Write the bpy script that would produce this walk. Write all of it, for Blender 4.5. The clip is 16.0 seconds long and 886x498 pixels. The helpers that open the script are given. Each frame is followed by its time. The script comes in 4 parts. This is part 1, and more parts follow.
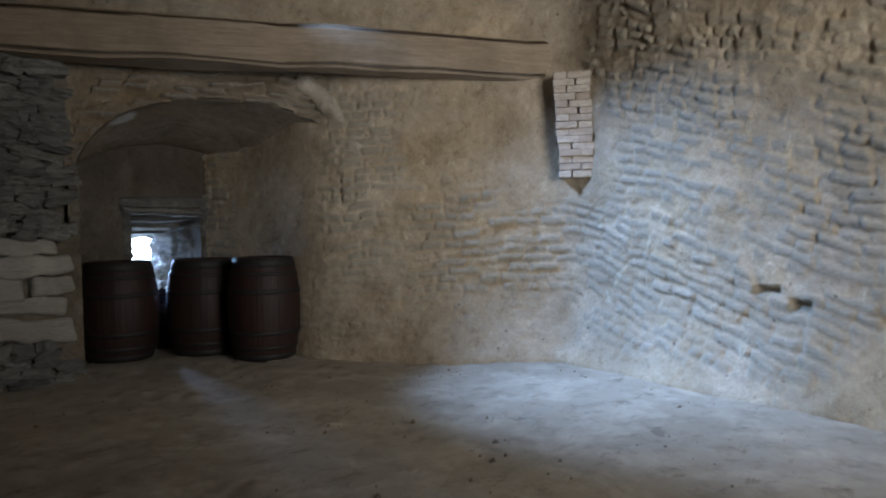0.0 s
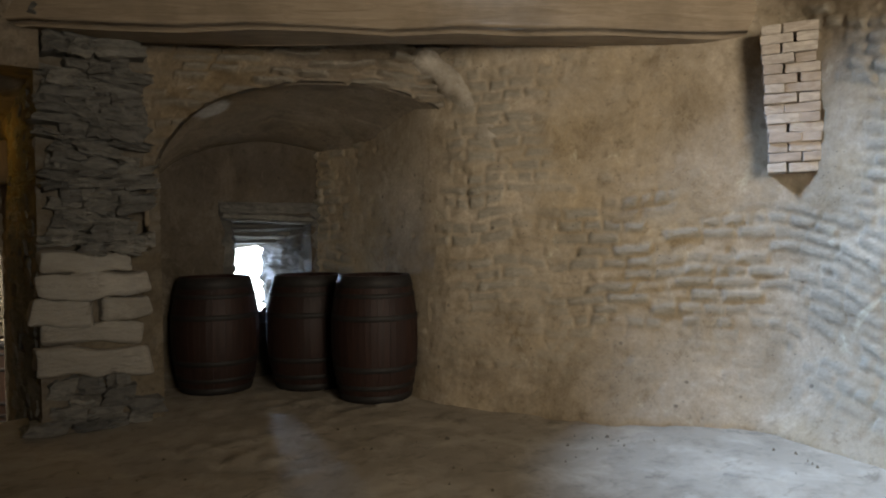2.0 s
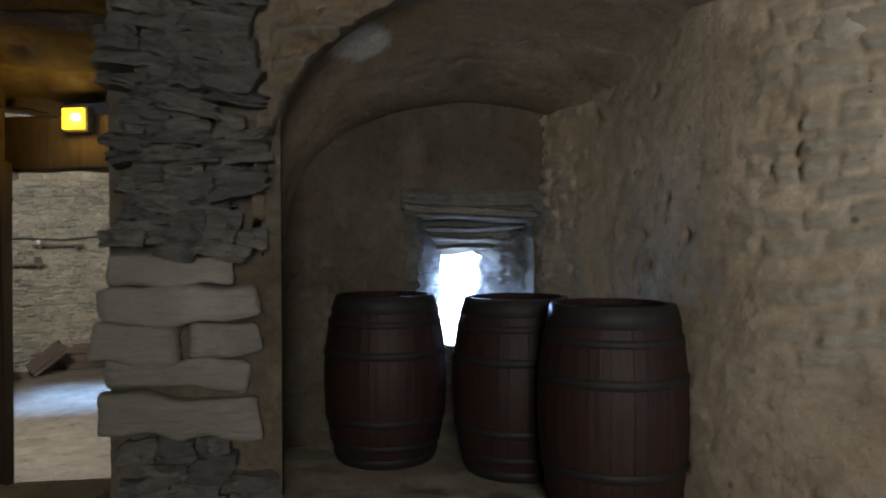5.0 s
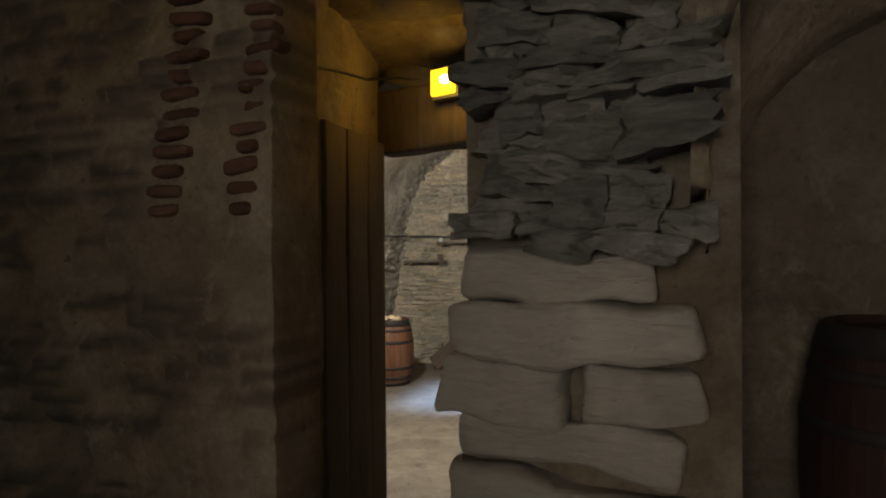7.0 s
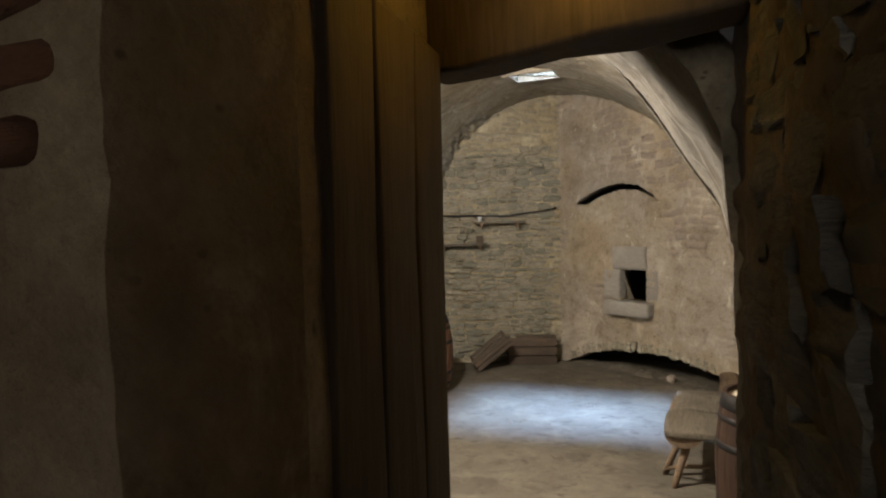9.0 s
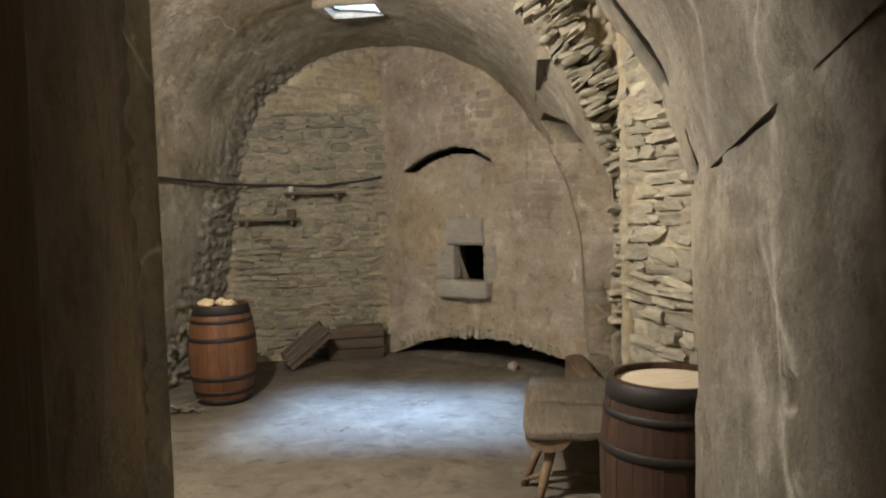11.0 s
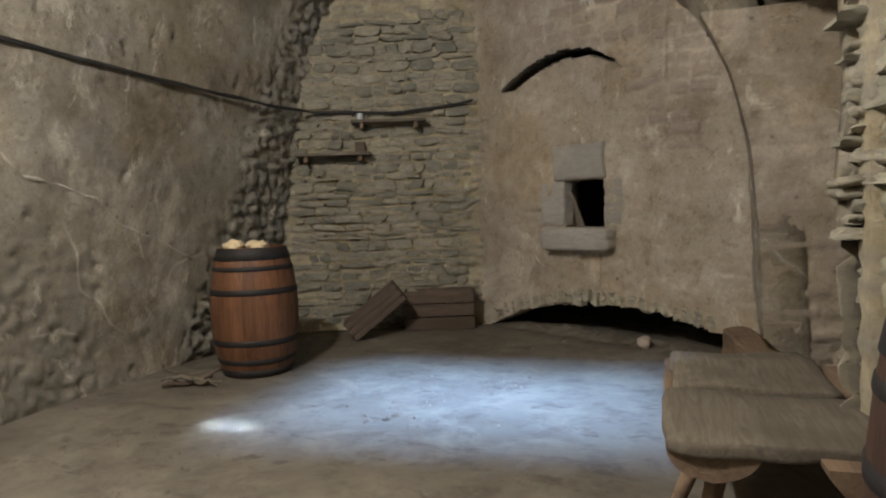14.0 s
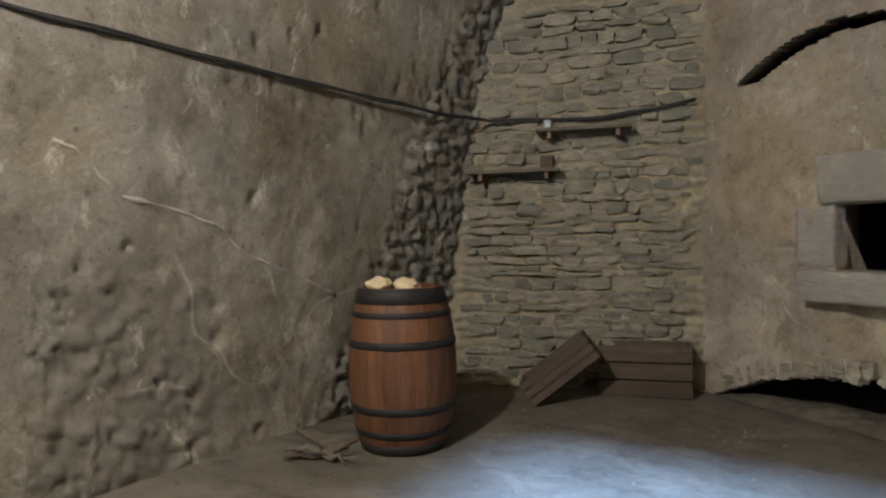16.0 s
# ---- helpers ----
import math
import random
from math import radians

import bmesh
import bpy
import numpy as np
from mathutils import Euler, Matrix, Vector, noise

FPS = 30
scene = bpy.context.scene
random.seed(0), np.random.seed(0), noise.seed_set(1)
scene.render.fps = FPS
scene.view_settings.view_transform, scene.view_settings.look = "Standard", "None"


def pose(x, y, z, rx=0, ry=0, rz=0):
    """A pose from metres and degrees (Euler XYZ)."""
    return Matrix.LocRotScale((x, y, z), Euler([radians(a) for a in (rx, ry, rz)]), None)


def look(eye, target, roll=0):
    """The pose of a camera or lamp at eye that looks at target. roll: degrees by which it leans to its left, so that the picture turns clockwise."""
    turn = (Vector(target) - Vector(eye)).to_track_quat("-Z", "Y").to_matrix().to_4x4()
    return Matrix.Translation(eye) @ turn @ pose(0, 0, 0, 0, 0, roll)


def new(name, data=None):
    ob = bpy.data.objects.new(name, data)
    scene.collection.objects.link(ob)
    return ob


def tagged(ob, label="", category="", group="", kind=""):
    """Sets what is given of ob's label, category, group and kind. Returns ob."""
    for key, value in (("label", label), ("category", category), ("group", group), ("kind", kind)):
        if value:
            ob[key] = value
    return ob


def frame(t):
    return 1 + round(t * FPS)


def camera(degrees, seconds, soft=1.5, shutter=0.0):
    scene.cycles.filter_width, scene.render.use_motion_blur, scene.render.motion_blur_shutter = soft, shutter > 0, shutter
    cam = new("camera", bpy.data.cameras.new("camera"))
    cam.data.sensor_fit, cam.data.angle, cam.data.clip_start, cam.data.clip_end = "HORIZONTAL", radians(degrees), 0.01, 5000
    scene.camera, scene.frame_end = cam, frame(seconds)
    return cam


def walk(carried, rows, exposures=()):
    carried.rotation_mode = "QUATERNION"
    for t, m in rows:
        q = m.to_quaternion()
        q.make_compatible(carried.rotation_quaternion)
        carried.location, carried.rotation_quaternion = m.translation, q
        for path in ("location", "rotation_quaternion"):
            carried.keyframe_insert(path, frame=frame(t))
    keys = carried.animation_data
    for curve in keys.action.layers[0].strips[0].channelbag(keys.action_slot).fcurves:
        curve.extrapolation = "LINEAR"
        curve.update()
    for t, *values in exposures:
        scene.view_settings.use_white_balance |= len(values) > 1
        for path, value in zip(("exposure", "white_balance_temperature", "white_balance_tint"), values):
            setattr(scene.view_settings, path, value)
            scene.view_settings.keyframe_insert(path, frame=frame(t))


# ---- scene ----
cam = camera(66.2, 16.0, soft=2.0)
PATH = [
    (0, (-0.1047, -1.4962, 1.24), (1.3803, -0.157, 1.175), -1.0),
    (0.5, (0.2298, -1.2579, 1.298), (1.6596, 0.1379, 1.211), -0.9),
    (1, (0.4702, -0.9709, 1.329), (1.8003, 0.5204, 1.242), -0.6),
    (1.5, (0.652, -0.6817, 1.325), (1.958, 0.8323, 1.257), -0.6),
    (2, (0.9199, -0.4745, 1.317), (2.0888, 1.1469, 1.265), -0.7),
    (2.5, (1.1604, -0.2892, 1.328), (2.2741, 1.3718, 1.27), -0.8),
    (3, (1.417, -0.0099, 1.297), (2.5732, 1.6214, 1.239), -0.5),
    (5.5, (2.303, 1.6864, 1.252), (2.3829, 3.6854, 1.24), -0.0),
    (6, (2.262, 2.0343, 1.244), (2.0534, 4.0234, 1.235), 0.1),
    (6.5, (2.1298, 2.3476, 1.25), (1.707, 4.302, 1.236), -0.2),
    (7, (2.0223, 2.7238, 1.235), (1.3287, 4.5997, 1.219), -0.5),
    (7.5, (1.8668, 3.0363, 1.223), (0.9369, 4.8062, 1.196), -0.0),
    (8, (1.6476, 3.3361, 1.234), (0.7078, 5.1004, 1.17), -0.4),
    (8.5, (1.4566, 3.6798, 1.221), (0.6102, 5.4907, 1.159), -1.0),
    (9.2, (1.1261, 4.3727, 1.2875), (0.4304, 6.2478, 1.1967), -1.8),
    (9.8, (0.9627, 4.7325, 1.2893), (0.5733, 6.6942, 1.1705), -2.4),
    (10.2, (0.8661, 5.0123, 1.1834), (0.5759, 6.9912, 1.082), -2.0),
    (12.5, (0.8273, 6.5308, 0.688), (0.5855, 8.5122, 0.567), -1.6),
    (13, (0.7955, 6.8512, 0.564), (0.4285, 8.812, 0.425), -2.0),
    (13.5, (0.8499, 7.1686, 0.36), (0.3062, 9.0913, 0.255), -1.5),
    (14, (0.8012, 7.4564, 0.356), (0.1775, 9.3529, 0.239), -2.1),
    (14.5, (0.722, 7.8312, 0.394), (0.0806, 9.7227, 0.276), -2.4),
    (15, (0.6732, 8.2081, 0.405), (-0.1287, 10.0381, 0.33), -2.2),
    (15.5, (0.5395, 8.4916, 0.41), (-0.4674, 10.2198, 0.364), -1.8),
    (16, (0.3514, 8.6953, 0.412), (-0.7884, 10.3386, 0.378), -1.2),
]
walk(cam, [(t, look(eye, target, roll)) for t, eye, target, roll in PATH],
     [(0.0, -0.1, 5750, 9), (1.0, -0.12, 6250, 10), (2.5, 0.1, 7200, 10), (3.2, 0.15, 7200, 10), (5.5, 0.3, 5750, 9), (7.0, 0.2, 6700, 11),
      (10.2, 0.3, 6900, 11), (12.5, 0.05, 6600, 10), (16.0, 0.1, 6200, 10)])

# ---- world, large lights ----
world = bpy.data.worlds.new("world")
scene.world = world
world.use_nodes = True
wn = world.node_tree.nodes
sky = wn.new("ShaderNodeTexSky")
sky.sky_type, sky.sun_disc, sky.sun_elevation, sky.sun_rotation = "NISHITA", False, radians(48), radians(150)
world.node_tree.links.new(sky.outputs[0], wn["Background"].inputs[0])
wn["Background"].inputs[1].default_value = 0.1


def lamp(name, kind, at, target, watts, colour, size=0.3, size_y=None, spread=180):
    data = bpy.data.lights.new(name, kind)
    data.energy, data.color = watts, colour
    if kind == "AREA":
        data.shape, data.size, data.size_y, data.spread = "RECTANGLE", size, size_y or size, radians(spread)
    else:
        data.shadow_soft_size = size
    ob = new(name, data)
    ob.matrix_world = look(at, target)
    return ob


LOW_FLOOR = -0.83
DAY = (0.42, 0.62, 1.0)
# stands in for the small high window's daylight, hung before the beam
lamp("daylight_beam", "AREA", (3.03, 3.24, 3.66), (5.12, 0.48, 0.05), 58, DAY, 0.3, 0.3, 56)
# added fill lamp behind the first eye, with no known source there
lamp("fill_behind_eye", "AREA", (1.8, -4.1, 2.2), (5.2, 2.0, 2.1), 84, (1.0, 0.92, 0.80), 2.0, 2.2, 90)
# daylight through the slit window behind the barrels
lamp("daylight_slit", "AREA", (3.50, 6.95, 1.3), (3.0, 4.6, 0.1), 105, DAY, 0.3, 0.8, 100)
# daylight down the shaft in the vault
lamp("daylight_shaft", "AREA", (-1.0, 12.62, 3.95), (-0.3, 11.5, -0.83), 165, (0.32, 0.54, 1.0), 0.14, 0.14, 60)
# unseen narrow lamp under the vault, added to light a streak on the floor
lamp("floor_streak_lamp", "AREA", (-1.62, 10.87, 2.55), (-1.62, 10.72, LOW_FLOOR), 2.6, (0.6, 0.8, 1.0), 0.40, 0.03, 2)
# electric flood on the inner side of the front wall
lamp("flood_light", "POINT", (-1.12, 8.3, 2.4), (0, 12, 0), 470, (1.0, 0.955, 0.915), 0.06)
# the small yellow bulkhead lamp over the low door
lamp("bulkhead_light", "POINT", (0.85, 5.75, 2.0), (0, 0, 0), 2.2, (1.0, 0.56, 0.08), 0.04)

# ---- noise on arrays ----


def hash3(i, j, k, s=0):
    n = (i * 374761393 + j * 668265263 + k * 2147483647 + s * 974634777) & 0xFFFFFFFF
    n = ((n ^ (n >> 13)) * 1274126177) & 0xFFFFFFFF
    n = ((n ^ (n >> 16)) * 2246822519) & 0xFFFFFFFF
    return ((n ^ (n >> 15)) & 0xFFFFFF) / float(0xFFFFFF)


def value_noise(p, s=0):
    b = np.floor(p).astype(np.int64)
    f = p - b
    f = f * f * (3 - 2 * f)
    out = np.zeros(len(p))
    for dx in (0, 1):
        for dy in (0, 1):
            for dz in (0, 1):
                w = (f[:, 0] if dx else 1 - f[:, 0]) * (f[:, 1] if dy else 1 - f[:, 1]) * (f[:, 2] if dz else 1 - f[:, 2])
                out += w * hash3(b[:, 0] + dx, b[:, 1] + dy, b[:, 2] + dz, s)
    return out * 2 - 1


def fbm(p, octaves=4, s=0):
    out, a = np.zeros(len(p)), 0.5
    for o in range(octaves):
        out += a * value_noise(p * 2 ** o + 17.3 * o, s + o)
        a *= 0.5
    return out


def cells(p, s=0):
    """Distance to the two nearest of scattered points, and the nearest one's random number."""
    b = np.floor(p).astype(np.int64)
    f1, f2, rid = np.full(len(p), 9.0), np.full(len(p), 9.0), np.zeros(len(p))
    for dx in (-1, 0, 1):
        for dy in (-1, 0, 1):
            for dz in (-1, 0, 1):
                c = b + np.array((dx, dy, dz))
                q = np.stack([hash3(c[:, 0], c[:, 1], c[:, 2], s + k) for k in (1, 2, 3)], 1) * 0.8 + 0.1 + c
                d = np.sqrt(((q - p) ** 2).sum(1))
                near = d < f1
                f2 = np.where(near, f1, np.minimum(f2, d))
                rid = np.where(near, hash3(c[:, 0], c[:, 1], c[:, 2], s + 9), rid)
                f1 = np.where(near, d, f1)
    return f1, f2, rid


def smooth(a, b, x):
    t = np.clip((x - a) / (b - a), 0, 1)
    return t * t * (3 - 2 * t)


# ---- materials ----


class Nodes:
    """A small writer of node materials."""

    def __init__(self, name, roughness=0.9, metallic=0.0):
        self.mat = bpy.data.materials.new(name)
        self.mat.use_nodes = True
        self.tree = self.mat.node_tree
        self.bsdf = self.tree.nodes["Principled BSDF"]
        self.bsdf.inputs["Roughness"].default_value = roughness
        self.bsdf.inputs["Metallic"].default_value = metallic
        self.bsdf.inputs["Specular IOR Level"].default_value = 0.25
        self.coord = self.tree.nodes.new("ShaderNodeTexCoord").outputs["Object"]

    def node(self, kind, **inputs):
        n = self.tree.nodes.new(kind)
        for key, value in inputs.items():
            self.put(n.inputs[key.replace("_", " ")], value)
        return n

    def put(self, socket, value):
        if isinstance(value, bpy.types.NodeSocket):
            self.tree.links.new(value, socket)
        else:
            socket.default_value = value

    def scaled(self, sx, sy, sz, source=None):
        n = self.node("ShaderNodeMapping")
        self.put(n.inputs["Vector"], source or self.coord)
        n.inputs["Scale"].default_value = (sx, sy, sz)
        return n.outputs[0]

    def noise(self, scale, detail=6, rough=0.6, vector=None, distortion=0.0):
        return self.node("ShaderNodeTexNoise", Vector=vector or self.coord, Scale=scale, Detail=detail, Roughness=rough, Distortion=distortion).outputs["Fac"]

    def voronoi(self, scale, vector=None, feature="F1"):
        n = self.tree.nodes.new("ShaderNodeTexVoronoi")
        n.feature = feature
        self.put(n.inputs["Vector"], vector or self.coord)
        n.inputs["Scale"].default_value = scale
        return n

    def ramp(self, fac, stops):
        n = self.tree.nodes.new("ShaderNodeValToRGB")
        self.put(n.inputs[0], fac)
        e = n.color_ramp.elements
        while len(e) < len(stops):
            e.new(0.5)
        for el, (pos, col) in zip(e, stops):
            el.position = pos
            el.color = (*col, 1) if len(col) == 3 else col
        return n.outputs[0]

    def mix(self, fac, a, b, mode="MIX"):
        n = self.tree.nodes.new("ShaderNodeMix")
        n.data_type, n.blend_type = "RGBA", mode
        for s, v in ((n.inputs[0], fac), (n.inputs[6], a), (n.inputs[7], b)):
            self.put(s, (*v, 1) if isinstance(v, tuple) and len(v) == 3 else v)
        return n.outputs[2]

    def math(self, op, a, b=0.0):
        n = self.tree.nodes.new("ShaderNodeMath")
        n.operation = op
        self.put(n.inputs[0], a)
        self.put(n.inputs[1], b)
        return n.outputs[0]

    def attribute(self, name):
        n = self.tree.nodes.new("ShaderNodeAttribute")
        n.attribute_name = name
        return n.outputs["Fac"]

    def random(self):
        return self.tree.nodes.new("ShaderNodeObjectInfo").outputs["Random"]

    def colour(self, value):
        self.put(self.bsdf.inputs["Base Color"], (*value, 1) if isinstance(value, tuple) else value)

    def bump(self, height, strength=0.5, distance=0.01, normal=None):
        n = self.node("ShaderNodeBump", Strength=strength, Distance=distance, Height=height)
        if normal is not None:
            self.put(n.inputs["Normal"], normal)
        self.put(self.bsdf.inputs["Normal"], n.outputs[0])
        return n.outputs[0]


def masonry(name, plaster, plaster_dark, stone_a, stone_b, stain=(0.06, 0.05, 0.04), grit=1.0, scuff=0.3, crack_white=0.0, patchy=0.85):
    """Old lime plaster over rubble; 'stone' says where stones show, 'tint' tells them apart."""
    m = Nodes(name, 0.95)
    big = m.noise(0.9, 5, 0.6)
    base = m.mix(m.ramp(big, [(0.35, (0, 0, 0)), (0.68, (1, 1, 1))]), plaster_dark, plaster)
    blotch = m.ramp(m.noise(1.7, 10, 0.74, distortion=0.3), [(0.30, (0.50, 0.45, 0.38)), (0.46, (0.92, 0.90, 0.86)), (0.56, (1.05, 1.05, 1.06)), (0.72, (1.42, 1.44, 1.50))])
    base = m.mix(1.0, base, blotch, "MULTIPLY")
    mottle = m.ramp(m.noise(8.0, 9, 0.76), [(0.30, (0.45, 0.42, 0.38)), (0.45, (0.95, 0.94, 0.92)), (0.58, (1.05, 1.05, 1.05)), (0.72, (1.38, 1.38, 1.36))])
    base = m.mix(patchy, base, mottle, "MULTIPLY")
    pale = m.ramp(m.noise(1.15, 9, 0.72, m.scaled(1, 1, 0.7), 0.6), [(0.54, (0, 0, 0)), (0.62, (scuff, scuff, scuff))])
    base = m.mix(pale, base, tuple(min(0.7, c * 1.35 + 0.03) for c in plaster))
    fine = m.noise(38.0, 5, 0.7)
    ochre = m.ramp(m.noise(0.7, 6, 0.65), [(0.5, (1, 1, 1)), (0.66, (1.05, 0.99, 0.86))])
    base = m.mix(1.0, base, ochre, "MULTIPLY")
    stone = m.mix(m.attribute("tint"), stone_a, stone_b)
    stone = m.mix(m.ramp(m.noise(14.0, 6, 0.7, m.scaled(1, 1, 3)), [(0.3, (0, 0, 0)), (0.75, (0.6, 0.6, 0.6))]), stone, tuple(c * 0.5 for c in stone_a))
    base = m.mix(m.attribute("stone"), base, stone)
    spots = m.ramp(m.voronoi(6.5).outputs["Distance"], [(0.05, (1, 1, 1)), (0.13, (0, 0, 0))])
    base = m.mix(m.math("MULTIPLY", spots, m.ramp(m.noise(1.7), [(0.46, (0, 0, 0)), (0.58, (0.7, 0.7, 0.7))])), base, stain)
    specks = m.ramp(m.voronoi(17.0, m.scaled(1, 1, 1.5)).outputs["Distance"], [(0.08, (1, 1, 1)), (0.17, (0, 0, 0))])
    base = m.mix(m.math("MULTIPLY", specks, m.ramp(m.noise(2.9), [(0.5, (0, 0, 0)), (0.6, (0.6, 0.6, 0.6))])), base, stain)
    dabs = m.ramp(m.noise(4.2, 7, 0.7, m.scaled(1, 1, 0.6), 0.8), [(0.60, (0, 0, 0)), (0.68, (scuff, scuff, scuff))])
    base = m.mix(dabs, base, tuple(min(0.75, c * 1.75 + 0.05) for c in plaster))
    crack = m.ramp(m.noise(0.5, 3, 0.5), [(0.495, (0, 0, 0)), (0.5, (crack_white, crack_white, crack_white)), (0.505, (0, 0, 0))])
    base = m.mix(m.math("MULTIPLY", crack, m.ramp(m.noise(0.8, 2), [(0.5, (0, 0, 0)), (0.56, (1, 1, 1))])), base, tuple(min(0.75, c * 1.8 + 0.08) for c in plaster))
    m.colour(m.mix(m.ramp(fine, [(0.35, (0.3, 0.3, 0.3)), (0.6, (0, 0, 0))]), base, tuple(c * 0.6 for c in plaster_dark)))
    n1 = m.bump(m.noise(19.0, 9, 0.74), 0.8 * grit, 0.028)
    m.bump(m.noise(110.0, 4, 0.7), 0.35 * grit, 0.006, n1)
    return m.mat


PLASTER_WARM = masonry("warm_plaster", (0.45, 0.375, 0.28), (0.35, 0.29, 0.215), (0.30, 0.26, 0.20), (0.40, 0.36, 0.29))
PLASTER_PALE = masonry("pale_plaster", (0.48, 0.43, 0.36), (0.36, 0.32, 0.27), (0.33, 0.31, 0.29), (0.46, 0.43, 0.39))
PLASTER_GREY = masonry("grey_plaster", (0.37, 0.33, 0.26), (0.25, 0.225, 0.18), (0.27, 0.255, 0.21), (0.40, 0.37, 0.31), grit=1.5, scuff=0.7, crack_white=0.6)
# A darker plaster for the doorway's sides, soffit and head.
PLASTER_DARK = masonry("dark_plaster", (0.31, 0.255, 0.19), (0.19, 0.155, 0.117), (0.12, 0.098, 0.075), (0.20, 0.165, 0.13), grit=1.4)
PLASTER_WEST = masonry("worn_dark_plaster", (0.44, 0.36, 0.262), (0.28, 0.232, 0.172), (0.12, 0.098, 0.075), (0.20, 0.165, 0.13), grit=1.4)
# Plaster colour cut far down to hold the shade of the alcove.
PLASTER_ALCOVE = masonry("alcove_shade_plaster", (0.13, 0.11, 0.085), (0.085, 0.07, 0.055), (0.12, 0.105, 0.085), (0.17, 0.15, 0.12))
PLASTER_OVEN = masonry("oven_plaster", (0.42, 0.365, 0.29), (0.31, 0.265, 0.21), (0.28, 0.24, 0.19), (0.36, 0.29, 0.23), scuff=0.6)
# Light falloff is put into this darker plaster colour, with some smoke grime.
PLASTER_SHADE = masonry("smoky_shaded_plaster", (0.33, 0.27, 0.20), (0.22, 0.18, 0.135), (0.24, 0.21, 0.165), (0.33, 0.29, 0.23))
# The pale patch colour holds fallen daylight as well as whitewash.
PLASTER_LIMED = masonry("shaded_limed_plaster", (0.33, 0.27, 0.20), (0.22, 0.18, 0.135), (0.58, 0.56, 0.52), (0.66, 0.64, 0.60))
MORTAR = masonry("lime_mortar", (0.44, 0.385, 0.265), (0.33, 0.285, 0.195), (0.28, 0.25, 0.19), (0.38, 0.34, 0.27))
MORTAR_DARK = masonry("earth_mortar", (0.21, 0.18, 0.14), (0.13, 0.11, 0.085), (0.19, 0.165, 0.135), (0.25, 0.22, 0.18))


def stone_material(name, a, b, c, grain=1.0, streaks=0.65, strata=4.0):
    m = Nodes(name, 0.88)
    m.coord = m.tree.nodes.new("ShaderNodeNewGeometry").outputs["Position"]
    tone = m.ramp(m.random(), [(0.0, a), (0.5, b), (1.0, c)])
    streak = m.noise(9.0, 7, 0.68, m.scaled(1, 1, 3.5), 0.8)
    tone = m.mix(m.ramp(streak, [(0.35, (streaks, streaks, streaks)), (0.65, (0, 0, 0))]), tone, tuple(x * 0.55 for x in a))
    tone = m.mix(m.ramp(m.noise(3.0, 4), [(0.55, (0, 0, 0)), (0.75, (0.5, 0.5, 0.5))]), tone, tuple(min(1, x * 1.35) for x in c))
    m.colour(tone)
    n0 = m.bump(m.noise(7.0, 5, 0.6, m.scaled(1, 1, strata), 0.4), 0.6 * grain, 0.03)
    n1 = m.bump(m.noise(16.0, 8, 0.72, m.scaled(1, 1, 2.5)), 0.7 * grain, 0.02, n0)
    m.bump(m.noise(90.0, 4, 0.7), 0.3, 0.005, n1)
    return m.mat


SCHIST = stone_material("schist", (0.24, 0.225, 0.17), (0.33, 0.30, 0.225), (0.42, 0.38, 0.29))
SCHIST_GREY = stone_material("grey_schist", (0.19, 0.18, 0.14), (0.28, 0.26, 0.20), (0.38, 0.34, 0.255))
QUOIN = stone_material("dressed_granite", (0.29, 0.265, 0.225), (0.34, 0.31, 0.265), (0.39, 0.36, 0.31), 1.3, 0.3)
SLATE = stone_material("dark_slate", (0.135, 0.13, 0.12), (0.205, 0.197, 0.178), (0.30, 0.285, 0.25), 1.5, 0.65, 7.0)
BRICK = stone_material("old_brick", (0.09, 0.045, 0.03), (0.135, 0.068, 0.045), (0.17, 0.10, 0.07), 0.8)
BRICK_PALE = stone_material("limewashed_brick", (0.40, 0.33, 0.27), (0.48, 0.41, 0.34), (0.55, 0.49, 0.42), 0.7)


def floor_material(name, a, b):
    m = Nodes(name, 0.93)
    base = m.mix(m.ramp(m.noise(0.8, 5), [(0.35, (0, 0, 0)), (0.65, (1, 1, 1))]), a, b)
    base = m.mix(m.ramp(m.noise(5.0, 8, 0.72, distortion=0.1), [(0.50, (0, 0, 0)), (0.72, (0.65, 0.65, 0.65))]), base, tuple(x * 0.45 for x in a))
    base = m.mix(m.ramp(m.noise(2.6, 8, 0.7, distortion=0.4), [(0.48, (0, 0, 0)), (0.66, (0.7, 0.7, 0.7))]), base, tuple(min(0.6, x * 1.32) for x in b))
    base = m.mix(m.ramp(m.noise(3.4, 8, 0.72, m.scaled(1.0, 1.7, 1.0), 0.5), [(0.57, (0, 0, 0)), (0.66, (0.7, 0.7, 0.7))]), base, tuple(x * 0.55 for x in a))
    crumbs = m.ramp(m.voronoi(17.0).outputs["Distance"], [(0.04, (1, 1, 1)), (0.12, (0, 0, 0))])
    base = m.mix(m.math("MULTIPLY", crumbs, m.ramp(m.noise(2.2), [(0.56, (0, 0, 0)), (0.66, (0.5, 0.5, 0.5))])), base, tuple(x * 0.45 for x in a))
    m.colour(base)
    n1 = m.bump(m.noise(12.0, 8, 0.7), 0.6, 0.02)
    m.bump(m.noise(95.0, 4, 0.7), 0.35, 0.006, n1)
    return m.mat


EARTH = floor_material("trodden_earth", (0.29, 0.25, 0.195), (0.36, 0.315, 0.25))
# Darkened earth: weaker light on the lower floor is put into the colour.
EARTH_LOW = floor_material("darkened_dusty_earth", (0.105, 0.091, 0.069), (0.15, 0.131, 0.10))


